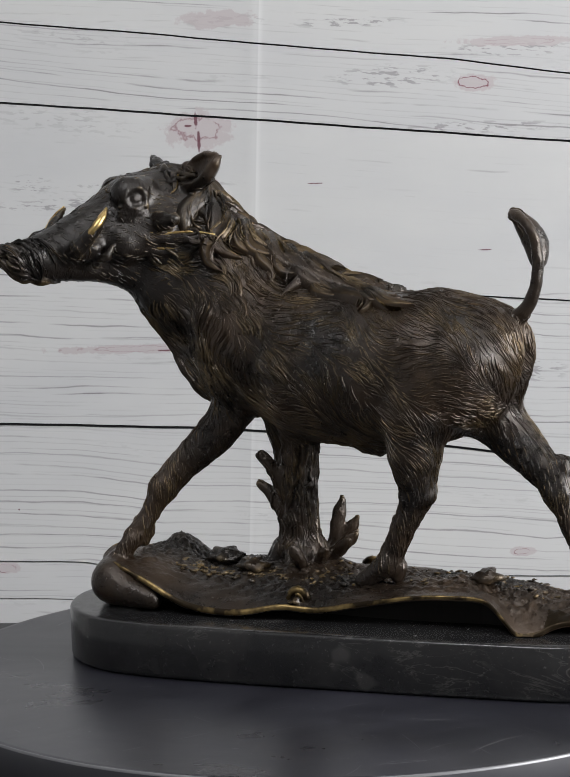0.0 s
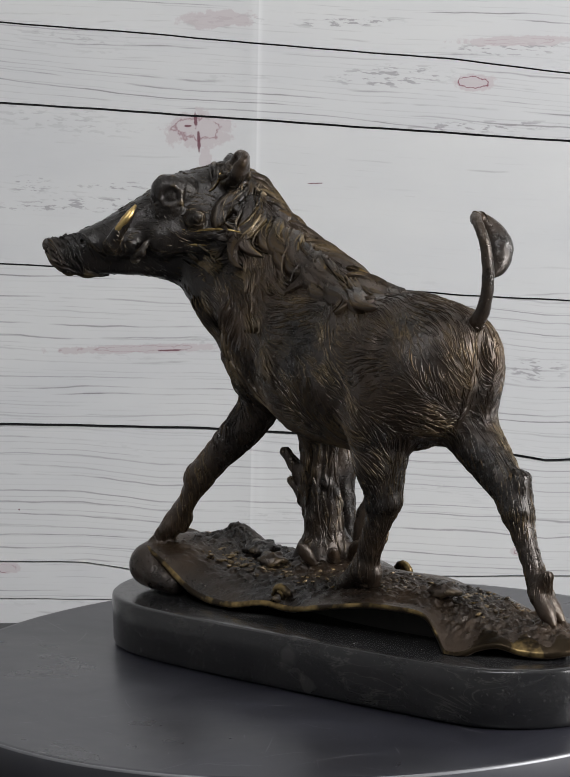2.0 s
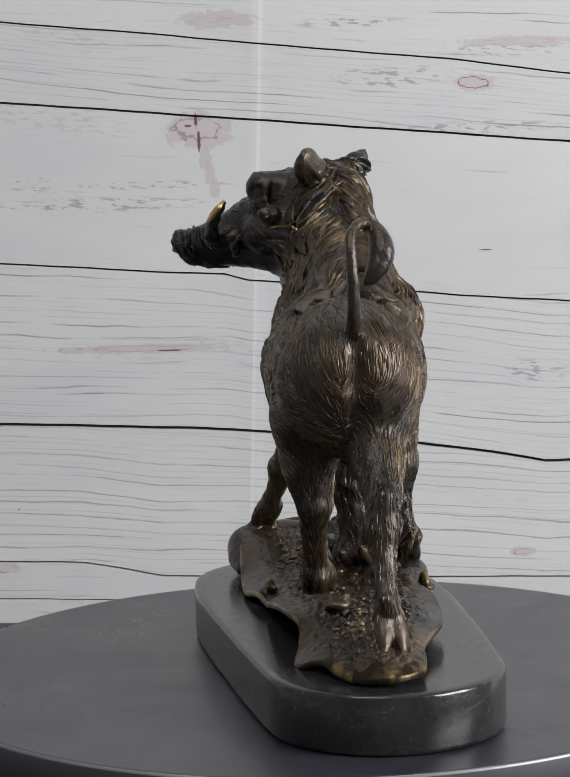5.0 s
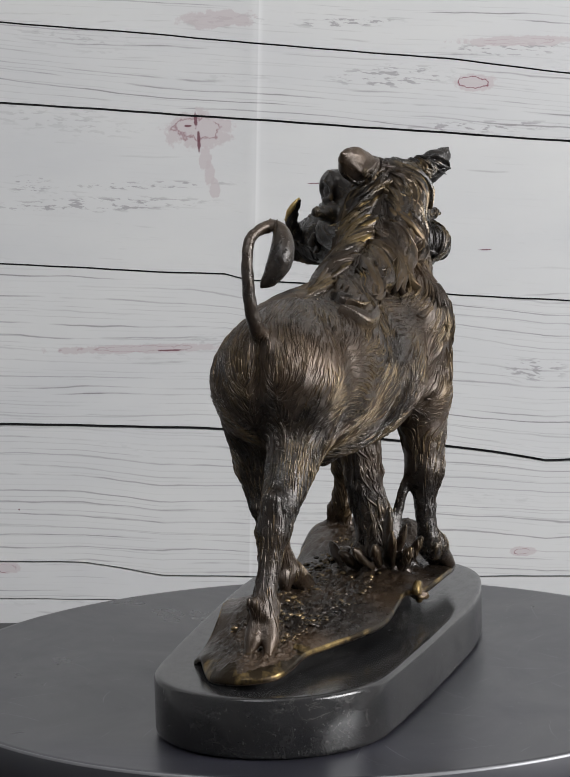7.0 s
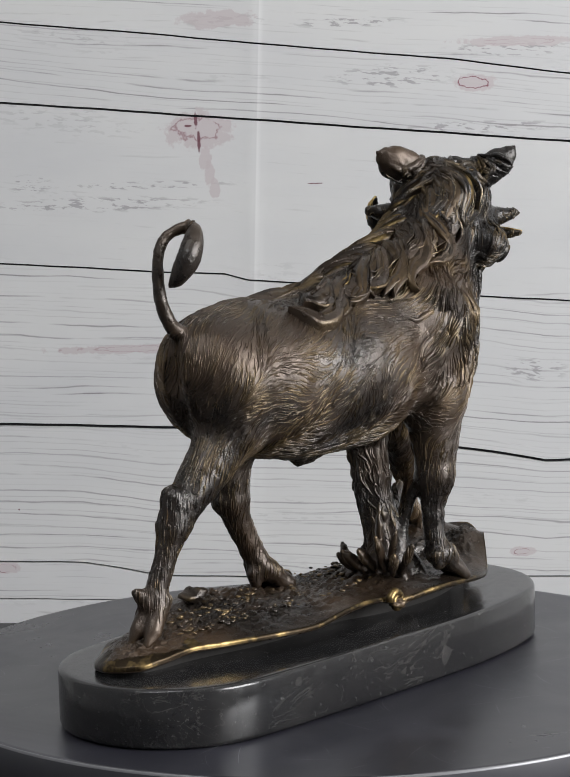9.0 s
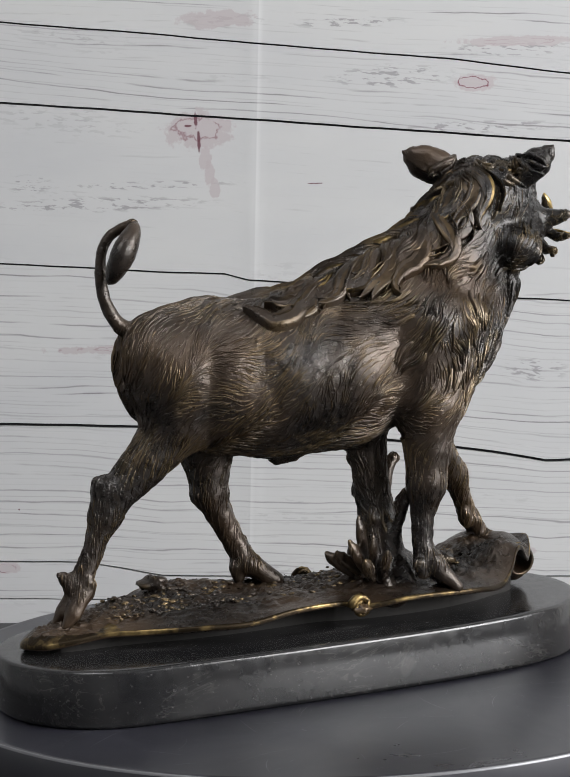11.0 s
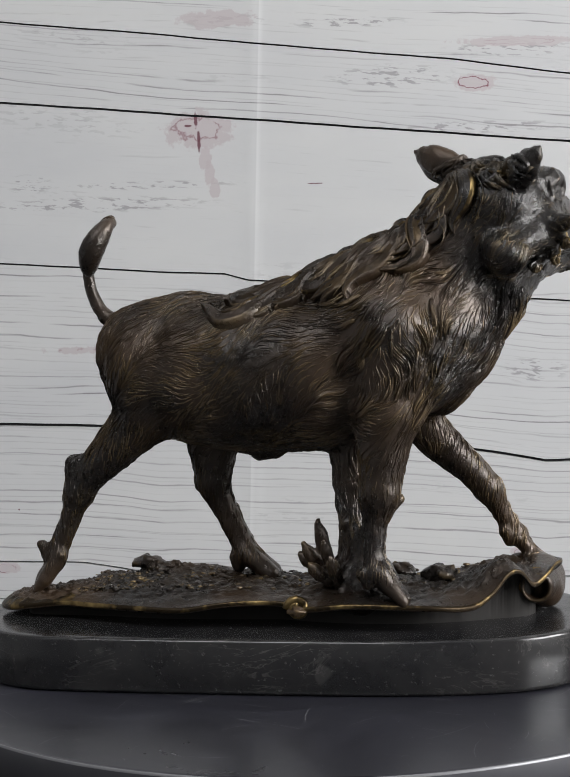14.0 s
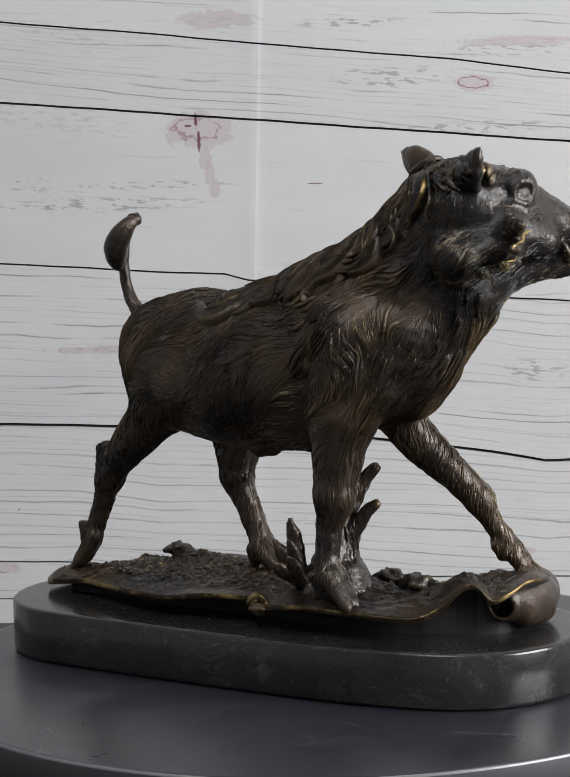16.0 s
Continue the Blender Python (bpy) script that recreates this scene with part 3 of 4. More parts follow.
def stump():
    limb([(-44, 24, 50, 17), (-43, 21, 72, 12), (-40, 15, 98, 10.5), (-38, 12, 134, 12)], 6)
    for k in range(11):
        a = k * 0.57 + 0.2 * math.sin(5 * k)
        c, s = math.cos(a), math.sin(a)
        e = math.cos(a + 0.35), math.sin(a + 0.35)
        carve([(-44 + 15.5 * c, 23 + 15.5 * s, 52, 1.2 + 0.4 * (k % 3)), (-42 + 12 * c, 19 + 12 * s, 80, 1.7), (-39 + 11.5 * e[0], 14 + 11.5 * e[1], 126, 1.0 + 0.5 * (k % 2))], 2.2)
        limb([(-44 + 20 * c, 23 + 20 * s, 50, 3.4), (-44 + 13 * c, 22 + 13 * s, 62, 3.4)], 4)
    for k in range(8):  # warts of bark
        a = 2.4 * k
        limb([(-43 + 0.5 * k + 9.5 * math.cos(a), 21.5 - 1.05 * k + 9.5 * math.sin(a), 66 + 7 * k, 2.6)], 2)
    limb([(-46, 20, 74, 5), (-55, 18, 86, 4), (-61, 17, 95, 3.6), (-66, 16, 99, 2.8)], 4)  # twigs
    limb([(-48, 12, 98, 5), (-56, 8, 112, 3.6), (-61, 7, 118, 3)], 4)
    limb([(-41, 32, 60, 4), (-46, 33, 82, 2.8), (-50, 37, 100, 2.7), (-57, 45, 116, 3)], 4)
    for x, y, z, u, v, w, r in ((-26, 30, 60, -20, 33, 90, 4.5), (-24, 34, 58, -12, 36, 78, 4), (-24, 26, 58, -9, 26, 70, 4), (-26, 38, 56, -16, 46, 68, 4),
                                (-32, 40, 56, -28, 50, 72, 4), (-22, 22, 56, -10, 14, 68, 4), (-34, 2, 54, -38, -6, 66, 4), (-28, 34, 58, -24, 42, 80, 4), (-28, 12, 54, -20, 4, 64, 4)):
        m = ((x + u) / 2, (y + v) / 2, (z + w) / 2, r)
        limb([(x, y, z, 3.0), m, (0.25 * x + 0.75 * u, 0.25 * y + 0.75 * v, 0.25 * z + 0.75 * w, r * 0.95), (u, v, w, 2.0)], 1.2, flat=(0.6, -0.8, 0.2, 1.7))  # leaves


RIM_RING = [  # the bronze ground's wavy edge: x, y, z, round from the rear tip along the left side
    (170, -4, 37), (166, -16, 36), (158, -25, 35), (147, -31, 36), (136, -36, 39), (126, -40, 37), (118, -45, 33), (108, -46, 32.5), (99, -42, 40), (88, -40, 49), (70, -43, 51), (48, -45, 50), (15, -44, 44), (-10, -42, 39), (-32, -44, 40), (-58, -47, 36),
    (-90, -44, 38), (-120, -40, 51), (-140, -36, 59), (-154, -20, 58), (-157, 0, 61), (-153, 11, 61), (-147, 21, 56), (-140, 28, 53), (-133, 32.5, 61), (-126, 37, 60.5), (-117, 44, 51), (-104, 52, 45), (-78, 61, 47), (-40, 60, 48), (-12, 53, 45), (2, 46, 47), (30, 47, 47), (58, 45, 43), (86, 38, 43), (110, 26, 42), (130, 18, 42), (148, 15, 40), (162, 10, 38)]


def rim_at(u):
    """A point of the edge, u from 0 to 1 round, smoothed between the given ones."""
    n = len(RIM_RING)
    i = int(math.floor(u * n)) % n
    t = u * n - math.floor(u * n)
    p = [np.array(RIM_RING[(i + j) % n], float) for j in (-1, 0, 1, 2)]
    return 0.5 * (2 * p[1] + (p[2] - p[0]) * t + (2 * p[0] - 5 * p[1] + 4 * p[2] - p[3]) * t * t + (3 * p[1] - 3 * p[2] + p[3] - p[0]) * t ** 3)


def ground_height(x, y):
    """The height of the bronze ground away from its edge."""
    h = 50 + 9 * math.exp(-((x + 128) / 26) ** 2) + 7 * math.exp(-(((x + 45) / 28) ** 2 + ((y - 20) / 22) ** 2)) - 5 * math.exp(-((x - 145) / 35) ** 2)
    h += 6 * math.exp(-(((x - 70) / 30) ** 2 + ((y + 20) / 16) ** 2)) + 8 * math.exp(-(((x + 121) / 14) ** 2 + ((y - 26) / 11) ** 2))
    return h + 2.2 * noise.noise((x * 0.06, y * 0.06, 1.0)) + 1.6 * noise.noise((x * 0.18, y * 0.18, 5.0))


def ground_mesh():
    """The bronze ground: an uneven sheet with a thick wavy edge, hollow beneath, on a skirt set in from it."""
    n, rows = 460, 54
    ring = [rim_at(k / n) for k in range(n)]
    vs, fs, sl = [], [], []

    def place(p, s):
        cx = max(-128.0, min(140.0, p[0] * 0.86))
        cy = -4 + 14 / (1 + math.exp((cx + 15) / 14))
        x, y = cx + (p[0] - cx) * s, cy + (p[1] - cy) * s
        w = s ** 3.2
        z = ground_height(x, y) * (1 - w) + p[2] * w
        z += (2.0 * noise.noise((x * 0.30, y * 0.30, 9.0)) + 1.5 * noise.noise((x * 0.75, y * 0.75, 3.0)) + 0.8 * abs(noise.noise((x * 1.3, y * 1.3, 7.0)))) * max(0, 1 - s ** 3 * 1.25)
        return x, y, z

    for j in range(rows + 1):
        for p in ring:
            vs.append(place(p, j / rows))
    under = [(1.006, 0.9), (1.008, 2.0), (1.0, 2.9), (0.90, 3.2), (0.76, 3.4), (0.62, 3.6), (0.50, 3.6)]
    for s, drop in under:
        for p in ring:
            x, y, z = place(p, s)
            vs.append((x, y, max(z - drop, 31.4)))
    for p in ring:
        x, y, z = place(p, 0.46)
        vs.append((x, y, 30.6))
    for j in range(rows + len(under) + 1):
        for k in range(n):
            fs.append((j * n + k, (j + 1) * n + k, (j + 1) * n + (k + 1) % n, j * n + (k + 1) % n))
            x, y, _ = vs[j * n + k]
            # slot 4 carries the painted shade on underside and skirt
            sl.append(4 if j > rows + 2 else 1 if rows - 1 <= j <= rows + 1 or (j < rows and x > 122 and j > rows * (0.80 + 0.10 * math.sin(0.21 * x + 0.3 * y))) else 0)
    return vs, fs, sl


def tube(path, radii, sides=8, squash=None):
    """A closed tapered tube along a path of points."""
    vs, fs = [], []
    path = [np.array(p, float) for p in path]
    for i, p in enumerate(path):
        d = path[min(i + 1, len(path) - 1)] - path[max(i - 1, 0)]
        d /= max(np.linalg.norm(d), 1e-6)
        a = np.cross(d, (0.31, 0.2, 0.93))
        a /= max(np.linalg.norm(a), 1e-6)
        b = np.cross(d, a)
        for k in range(sides):
            t = 2 * math.pi * k / sides
            vs.append(tuple(p + radii[i] * (math.cos(t) * a + math.sin(t) * b)))
    for i in range(len(path) - 1):
        for k in range(sides):
            fs.append((i * sides + k, i * sides + (k + 1) % sides, (i + 1) * sides + (k + 1) % sides, (i + 1) * sides + k))
    fs.append(tuple(reversed(range(sides))))
    fs.append(tuple((len(path) - 1) * sides + k for k in range(sides)))
    return vs, fs


def surface():
    """Turns the grid's zero level into quads."""
    ins = F < 0
    nx, ny, nz = SHAPE
    cell = np.zeros((nx - 1, ny - 1, nz - 1), dtype=np.int8)
    for a in (0, 1):
        for b in (0, 1):
            for c in (0, 1):
                cell += ins[a:nx - 1 + a, b:ny - 1 + b, c:nz - 1 + c]
    idx = np.argwhere((cell > 0) & (cell < 8))
    acc, cnt = np.zeros((len(idx), 3)), np.zeros(len(idx))
    corners = [(a, b, c) for a in (0, 1) for b in (0, 1) for c in (0, 1)]
    for p in corners:
        for ax in range(3):
            if p[ax]:
                continue
            q = list(p)
            q[ax] = 1
            fa = F[idx[:, 0] + p[0], idx[:, 1] + p[1], idx[:, 2] + p[2]]
            fb = F[idx[:, 0] + q[0], idx[:, 1] + q[1], idx[:, 2] + q[2]]
            cut = (fa < 0) != (fb < 0)
            t = np.where(cut, fa / np.where(cut, fa - fb, 1), 0)
            pt = np.tile(np.array(p, float), (len(idx), 1))
            pt[:, ax] += t
            acc[cut] += pt[cut]
            cnt[cut] += 1
    verts = LOW + V * (idx + acc / cnt[:, None])
    number = np.full(cell.shape, -1, dtype=np.int64)
    number[idx[:, 0], idx[:, 1], idx[:, 2]] = np.arange(len(idx))
    quads = []
    for ax in range(3):
        lo = [slice(1, -1)] * 3
        lo[ax] = slice(0, -1)
        hi = [slice(1, -1)] * 3
        hi[ax] = slice(1, None)
        a, b = ins[tuple(lo)], ins[tuple(hi)]
        e = np.argwhere(a != b)
        flip = a[e[:, 0], e[:, 1], e[:, 2]]
        e = e + np.array([0 if i == ax else 1 for i in range(3)])
        u, v = [i for i in range(3) if i != ax]
        du, dv = np.eye(3, dtype=int)[u], np.eye(3, dtype=int)[v]
        q = np.stack([number[tuple((e - du - dv).T)], number[tuple((e - dv).T)], number[tuple(e.T)], number[tuple((e - du).T)]], 1)
        if ax == 1:
            flip = ~flip
        q[~flip] = q[~flip][:, ::-1]
        quads.append(q)
    return verts, np.concatenate(quads)


def sample(G, P):
    """Reads a grid between its cells at the points P."""
    g = np.clip((P - LOW) / V, 0.001, np.array(SHAPE) - 1.01)
    i = g.astype(int)
    f = g - i
    out = 0
    for a in (0, 1):
        for b in (0, 1):
            for c in (0, 1):
                w = np.abs(1 - a - f[:, 0]) * np.abs(1 - b - f[:, 1]) * np.abs(1 - c - f[:, 2])
                out = out + w * G[i[:, 0] + a, i[:, 1] + b, i[:, 2] + c]
    return out


def normal_at(P):
    e = V * 0.9
    g = np.stack([sample(F, P + d) - sample(F, P - d) for d in np.eye(3) * e], 1)
    return g / np.maximum(np.linalg.norm(g, axis=1), 1e-6)[:, None]


def coat_flow(P, u=0.0):
    """The way the hair lies: back and down on the trunk, down the legs and neck, with slow swirls."""
    x, y, z = P.T
    d = np.stack([np.full(len(x), 0.85), np.zeros(len(x)), np.full(len(x), -0.55)], 1)
    leg = 1 / (1 + np.exp((z - 128) / 7))
    d = d * (1 - leg[:, None]) + np.array([0.1, 0, -1.0]) * leg[:, None]
    neck = 1 / (1 + np.exp((x + 62) / 12)) * (1 - leg)
    d = d * (1 - neck[:, None]) + np.array([0.35, 0.1, -0.95]) * neck[:, None]
    skull = np.linalg.norm(P - np.array(hd(30, 0, 255)), axis=1) < 46
    d[skull] = np.array([*(-HF[:2]), -0.25])
    turn = 0.85 * np.sin(x * 0.055 + z * 0.04 + 1) * np.cos(z * 0.06 - x * 0.02) + 0.25 * np.sin(x * 0.21 + z * 0.17) + 0.35 * np.sin(4.5 * u + x * 0.13 + z * 0.1)
    turn = turn * (1 - leg)
    c, s = np.cos(turn), np.sin(turn)
    return np.stack([c * d[:, 0] - s * d[:, 2], d[:, 1], s * d[:, 0] + c * d[:, 2]], 1)


FLAT_HAIR = [(-1.0, -0.5), (-0.55, 0.55), (0.0, 1.0), (0.55, 0.55), (1.0, -0.5)]
LOCK = [(-1.0, -0.5), (-0.78, 0.30), (-0.58, 0.78), (-0.40, 0.66), (-0.12, 1.0), (0.10, 0.80), (0.34, 0.98), (0.60, 0.60), (0.78, 0.36), (1.0, -0.5)]


def strands(seeds, flow, length, width, height, steps, lift=0.0, prof=FLAT_HAIR):
    """Hair modelled as low ridges that follow the surface: long lenses, pointed at the end."""
    P = seeds.copy()
    n0 = normal_at(P)
    P -= n0 * sample(F, P)[:, None]
    paths, norms = [P.copy()], [normal_at(P)]
    for k in range(steps):
        n = norms[-1]
        d = flow(P, k / steps)
        d -= n * np.sum(d * n, 1)[:, None]
        d /= np.maximum(np.linalg.norm(d, axis=1), 1e-6)[:, None]
        P = P + d * (length / steps)[:, None]
        n = normal_at(P)
        P -= n * np.clip(sample(F, P), -3, 3)[:, None]
        paths.append(P.copy())
        norms.append(n)
    m = len(seeds)
    rows = steps + 1
    e = len(prof)
    vs = np.zeros((m, rows, e, 3))
    for j in range(rows):
        u = j / steps
        taper = math.sin(math.pi * min(1, 0.10 + 0.90 * u ** 0.75)) ** 0.8 if u < 1 else 0.02
        d = paths[min(j + 1, steps)] - paths[max(j - 1, 0)]
        side = np.cross(d, norms[j])
        side /= np.maximum(np.linalg.norm(side, axis=1), 1e-6)[:, None]
        up = norms[j]
        for i, (a, b) in enumerate(prof):
            hgt = height * b * (taper if b > 0 else 1) + lift * (u * u if b > 0 else 0.6 * u * u)
            vs[:, j, i] = paths[j] + side * (a * width * taper)[:, None] + up * (hgt if np.ndim(hgt) else np.full(m, hgt))[:, None]
    one = []
    for j in range(rows - 1):
        for i in range(e - 1):
            one.append((j * e + i, j * e + i + 1, (j + 1) * e + i + 1, (j + 1) * e + i))
    faces = (np.array(one)[None] + (np.arange(m) * rows * e)[:, None, None]).reshape(-1, 4)
    return vs.reshape(-1, 3), faces


class Pile:
    """Gathers meshes into one."""

    def __init__(self):
        self.v, self.f, self.s, self.n = [], [], [], 0

    def add(self, v, f, slot=0):
        v = np.asarray(v, float)
        self.f += [tuple(int(i) + self.n for i in q) for q in f]
        self.s += list(slot) if isinstance(slot, (list, np.ndarray)) else [slot] * len(f)
        self.v.append(v)
        self.n += len(v)

    def mesh(self, name, mats):
        return mesh_of(name, np.concatenate(self.v) * 0.001, self.f, mats, self.s)


def boulder(c, r, rng):
    """A lumpy stone with a fine skin."""
    vs, fs, n, m = [], [], 16, 10
    ph = rng.uniform(0, 6, 3)
    for j in range(m + 1):
        for k in range(n):
            t, a = math.pi * j / m, 2 * math.pi * k / n
            d = np.array((math.sin(t) * math.cos(a), math.sin(t) * math.sin(a), 0.8 * math.cos(t)))
            q = d * 1.7 + ph
            vs.append(np.array(c) + r * d * np.array((1.25, 1.1, 0.9)) * (1 + 0.55 * noise.noise(q) + 0.25 * noise.noise(q * 2.6)))
    for j in range(m):
        for k in range(n):
            fs.append((j * n + k, (j + 1) * n + k, (j + 1) * n + (k + 1) % n, j * n + (k + 1) % n))
    return vs, fs


def pebble(c, r, rng):
    t = (1 + 5 ** 0.5) / 2
    v = np.array([(-1, t, 0), (1, t, 0), (-1, -t, 0), (1, -t, 0), (0, -1, t), (0, 1, t), (0, -1, -t), (0, 1, -t), (t, 0, -1), (t, 0, 1), (-t, 0, -1), (-t, 0, 1)]) / 1.9
    f = [(0, 11, 5), (0, 5, 1), (0, 1, 7), (0, 7, 10), (0, 10, 11), (1, 5, 9), (5, 11, 4), (11, 10, 2), (10, 7, 6), (7, 1, 8), (3, 9, 4), (3, 4, 2), (3, 2, 6), (3, 6, 8), (3, 8, 9), (4, 9, 5), (2, 4, 11), (6, 2, 10), (8, 6, 7), (9, 8, 1)]
    m = np.array(Euler(rng.uniform(0, 6, 3)).to_matrix()) @ np.diag(rng.uniform(0.45, 1.5, 3) * r)
    return (v @ m.T) * np.array((1.25, 1.25, 0.6)) + c, f


def statue_mesh():
    rng = np.random.default_rng(4)
    torso(), head(), legs(), tail(), stump()
    X, Y, Z = AX[0][:, None, None], AX[1][None, :, None], AX[2][None, None, :]  # the uneven skin of a cast
    F[:] += (0.22 * np.sin(0.42 * X + 0.3 * Z) * np.sin(0.37 * Y + 0.21 * Z + 1) + 0.16 * np.sin(0.9 * X - 0.5 * Y) * np.sin(0.8 * Z + 0.3 * X)).astype(np.float32)
    limb([(-141, -30, 47, 13), (-146, -8, 49, 13), (-142, 14, 49, 10.5)], 5)  # the rolled front of the ground
    limb([(-146, 3, 46, 10), (-149, -20, 47, 10)], 3)
    limb([(-142, -33, 45, 11), (-130, -37, 42, 9.5), (-114, -38, 38, 6)], 7)  # its bulge under the lip
    limb([(-148, 1, 42, 9), (-150, -16, 41, 9)], 3)
    carve([(-141.5, 26, 48, 8), (-141.5, 13, 48, 6)], 1.5)  # its hollow ends
    pile = Pile()
    v, q = surface()
    pile.add(v, q, 0)
    # coat
    body = v[(v[:, 2] > 62) & (np.linalg.norm((v - np.array((-40, 20, 85))) / np.array((34, 30, 50)), axis=1) > 1)]
    n = 14500
    seeds = body[rng.choice(len(body), n, replace=False)]
    trunk = seeds[:, 2] > 130
    length = np.where(trunk, rng.uniform(6, 15, n), rng.uniform(4, 9, n))
    face = np.linalg.norm(seeds - np.array(hd(48, 0, 252)), axis=1) < 52
    tailside = (seeds[:, 0] > 96) & (seeds[:, 2] > 204)
    across = np.abs((seeds - np.array(hd(0, 0, 0))) @ HL)
    ears = (seeds[:, 2] > 276) & (across > 20)
    keep = ~tailside & ~ears & ~(np.linalg.norm(seeds - np.array((-139, 43, 286)), axis=1) < 17) & ~(face & (rng.random(n) < 0.5)) & ~(np.minimum(*[np.linalg.norm(seeds - np.array(hd(36.5 + 4.5 * q, 24 * q, 271)), axis=1) for q in (1, -1)]) < 10)
    length = np.where(face, 0.4 * length, length)
    seeds, length, low = seeds[keep], length[keep], np.where(face, 0.6, 1.0)[keep]
    m = len(seeds)
    sv, sf = strands(seeds, coat_flow, length, rng.uniform(0.26, 0.58, m), rng.uniform(0.35, 0.95, m) * low * np.where(seeds[:, 2] > 128, 1.0, 0.75), 7)
    pile.add(sv, sf, np.repeat(np.where(rng.random(m) < 0.08, 3, 0), 28))
    bark = v[(v[:, 2] > 56) & (v[:, 2] < 128) & (np.linalg.norm((v - np.array((-41, 18, 90))) / np.array((19, 17, 60)), axis=1) < 1)]
    seeds = bark[rng.choice(len(bark), 230, replace=False)]
    m = len(seeds)
    lean = rng.normal(0, 0.22, (m, 3)) + np.array((0.05, -0.1, 1.0))
    sv, sf = strands(seeds, lambda P, u: lean + 0.5 * np.sin(7 * u + 3 * lean[:, :1]) * np.array((0.6, -0.6, 0.0)), rng.uniform(7, 24, m), rng.uniform(0.5, 1.5, m), rng.uniform(0.4, 1.1, m), 8)
    pile.add(sv, sf, 0)
    # mane: heavy locks from the crest of the neck to both sides
    crest = [(-111, 21, 283), (-101, 22, 274), (-82, 21, 260), (-60, 20, 252), (-38, 18, 240), (-15, 12, 228), (8, 6, 220)]
    seeds, side, along = [], [], []
    for k in range(72):
        u = ((k + rng.uniform(0.1, 0.9)) / 72) ** 0.95 * (len(crest) - 1.001)
        i = min(int(u), len(crest) - 2)
        p = np.array(crest[i]) + (np.array(crest[i + 1]) - np.array(crest[i])) * (u - i)
        s = (-1, 1)[k % 2]
        seeds.append(p + np.array((0, s * rng.uniform(0, 4 + 3.2 * u), -3)))
        side.append(s)
        along.append(u / (len(crest) - 1))
    seeds, side = np.array(seeds), np.array(side, float)
    swirl, along = rng.normal(0, 0.28, len(seeds)), np.array(along)

    def mane_flow(P, u):
        a = swirl + 2.2 * bend * max(0.0, u - 0.45) + 0.75 * np.sin(6 * u + 9 * swirl)
        c, sn = np.cos(a), np.sin(a)
        back, down = 0.30 + 1.1 * along + 0.15 * side, -0.9 + 0.55 * along
        return np.stack([c * back - sn * down, side * (0.75 - 0.5 * u), sn * back + c * down], 1)

    bend = rng.choice([-1.0, 1.0], len(seeds)) * rng.uniform(0.2, 1.0, len(seeds))
    keep = (seeds, side, swirl, bend, along)
    m = len(seeds)
    broad = rng.random(m)
    sv, sf = strands(seeds, mane_flow, 24 + 28 * broad, 3.4 + 4.8 * broad, 2.8 + 3.6 * broad, 16, lift=broad * (3.6 + 0.9 * side), prof=LOCK)
    rub = rng.random(m)[:, None, None] * np.ones((1, 16, 1))
    pile.add(sv, sf, np.where((rub < 0.30) & np.isin(np.arange(9), (1, 2)), 1, np.where((rub > 0.45) & np.isin(np.arange(9), (3, 4, 6)), 3, 0)).reshape(-1))
    seeds, side, swirl, bend, along = (np.repeat(k, 3, axis=0) for k in keep)
    seeds = seeds + rng.normal(0, 2.2, (m * 3, 3))
    swirl = swirl + rng.normal(0, 0.06, m * 3)
    broad = np.repeat(broad, 3)
    sv, sf = strands(seeds, mane_flow, (23 + 27 * broad) * rng.uniform(0.75, 1.05, m * 3), rng.uniform(0.45, 1.0, m * 3), 2.9 + 3.5 * broad + rng.uniform(0, 0.9, m * 3), 16, lift=broad * (3.7 + 0.9 * side))
    pile.add(sv, sf, np.repeat(rng.choice([0, 1, 3], m * 3, p=[0.86, 0.04, 0.10]), 64))
    # curls on the crown, between and behind the ears
    m = 110
    seeds = np.array([hd(rng.uniform(-12, 15), rng.uniform(-22, 22), 288) for k in range(m)])
    wave, twist = rng.normal(0, 0.6, m), rng.choice([-1.0, 1.0], m)

    def crown_flow(P, u):
        a = wave + twist * (2.4 * u - 0.6)
        c, sn = np.cos(a), np.sin(a)
        side = np.sign((P - np.array(hd(0, 0, 0))) @ HL)
        d = -0.8 * HF[None] + 0.35 * side[:, None] * HL[None]
        return np.stack([c * d[:, 0] - sn * d[:, 1], sn * d[:, 0] + c * d[:, 1], np.full(m, -0.35)], 1)

    size = rng.uniform(0, 1, m)
    sv, sf = strands(seeds, crown_flow, 10 + 12 * size, 1.2 + 1.8 * size, 1.3 + 1.8 * size, 10, lift=2.0)
    pile.add(sv, sf, np.repeat((rng.random(m) < 0.03).astype(int), 40))
    # longer tufts on the neck, chest and shoulders
    zone = v[(v[:, 0] < -34) & (v[:, 2] > 158) & (v[:, 2] < 250) & (np.linalg.norm(v - np.array(hd(50, 0, 250)), axis=1) > 46)]
    seeds = zone[rng.choice(len(zone), 170, replace=False)]
    m = len(seeds)
    tuft_len = rng.uniform(11, 24, m)
    sv, sf = strands(seeds, coat_flow, tuft_len, rng.uniform(1.2, 2.6, m), rng.uniform(0.9, 1.9, m), 11, lift=1.2)
    pile.add(sv, sf, 0)
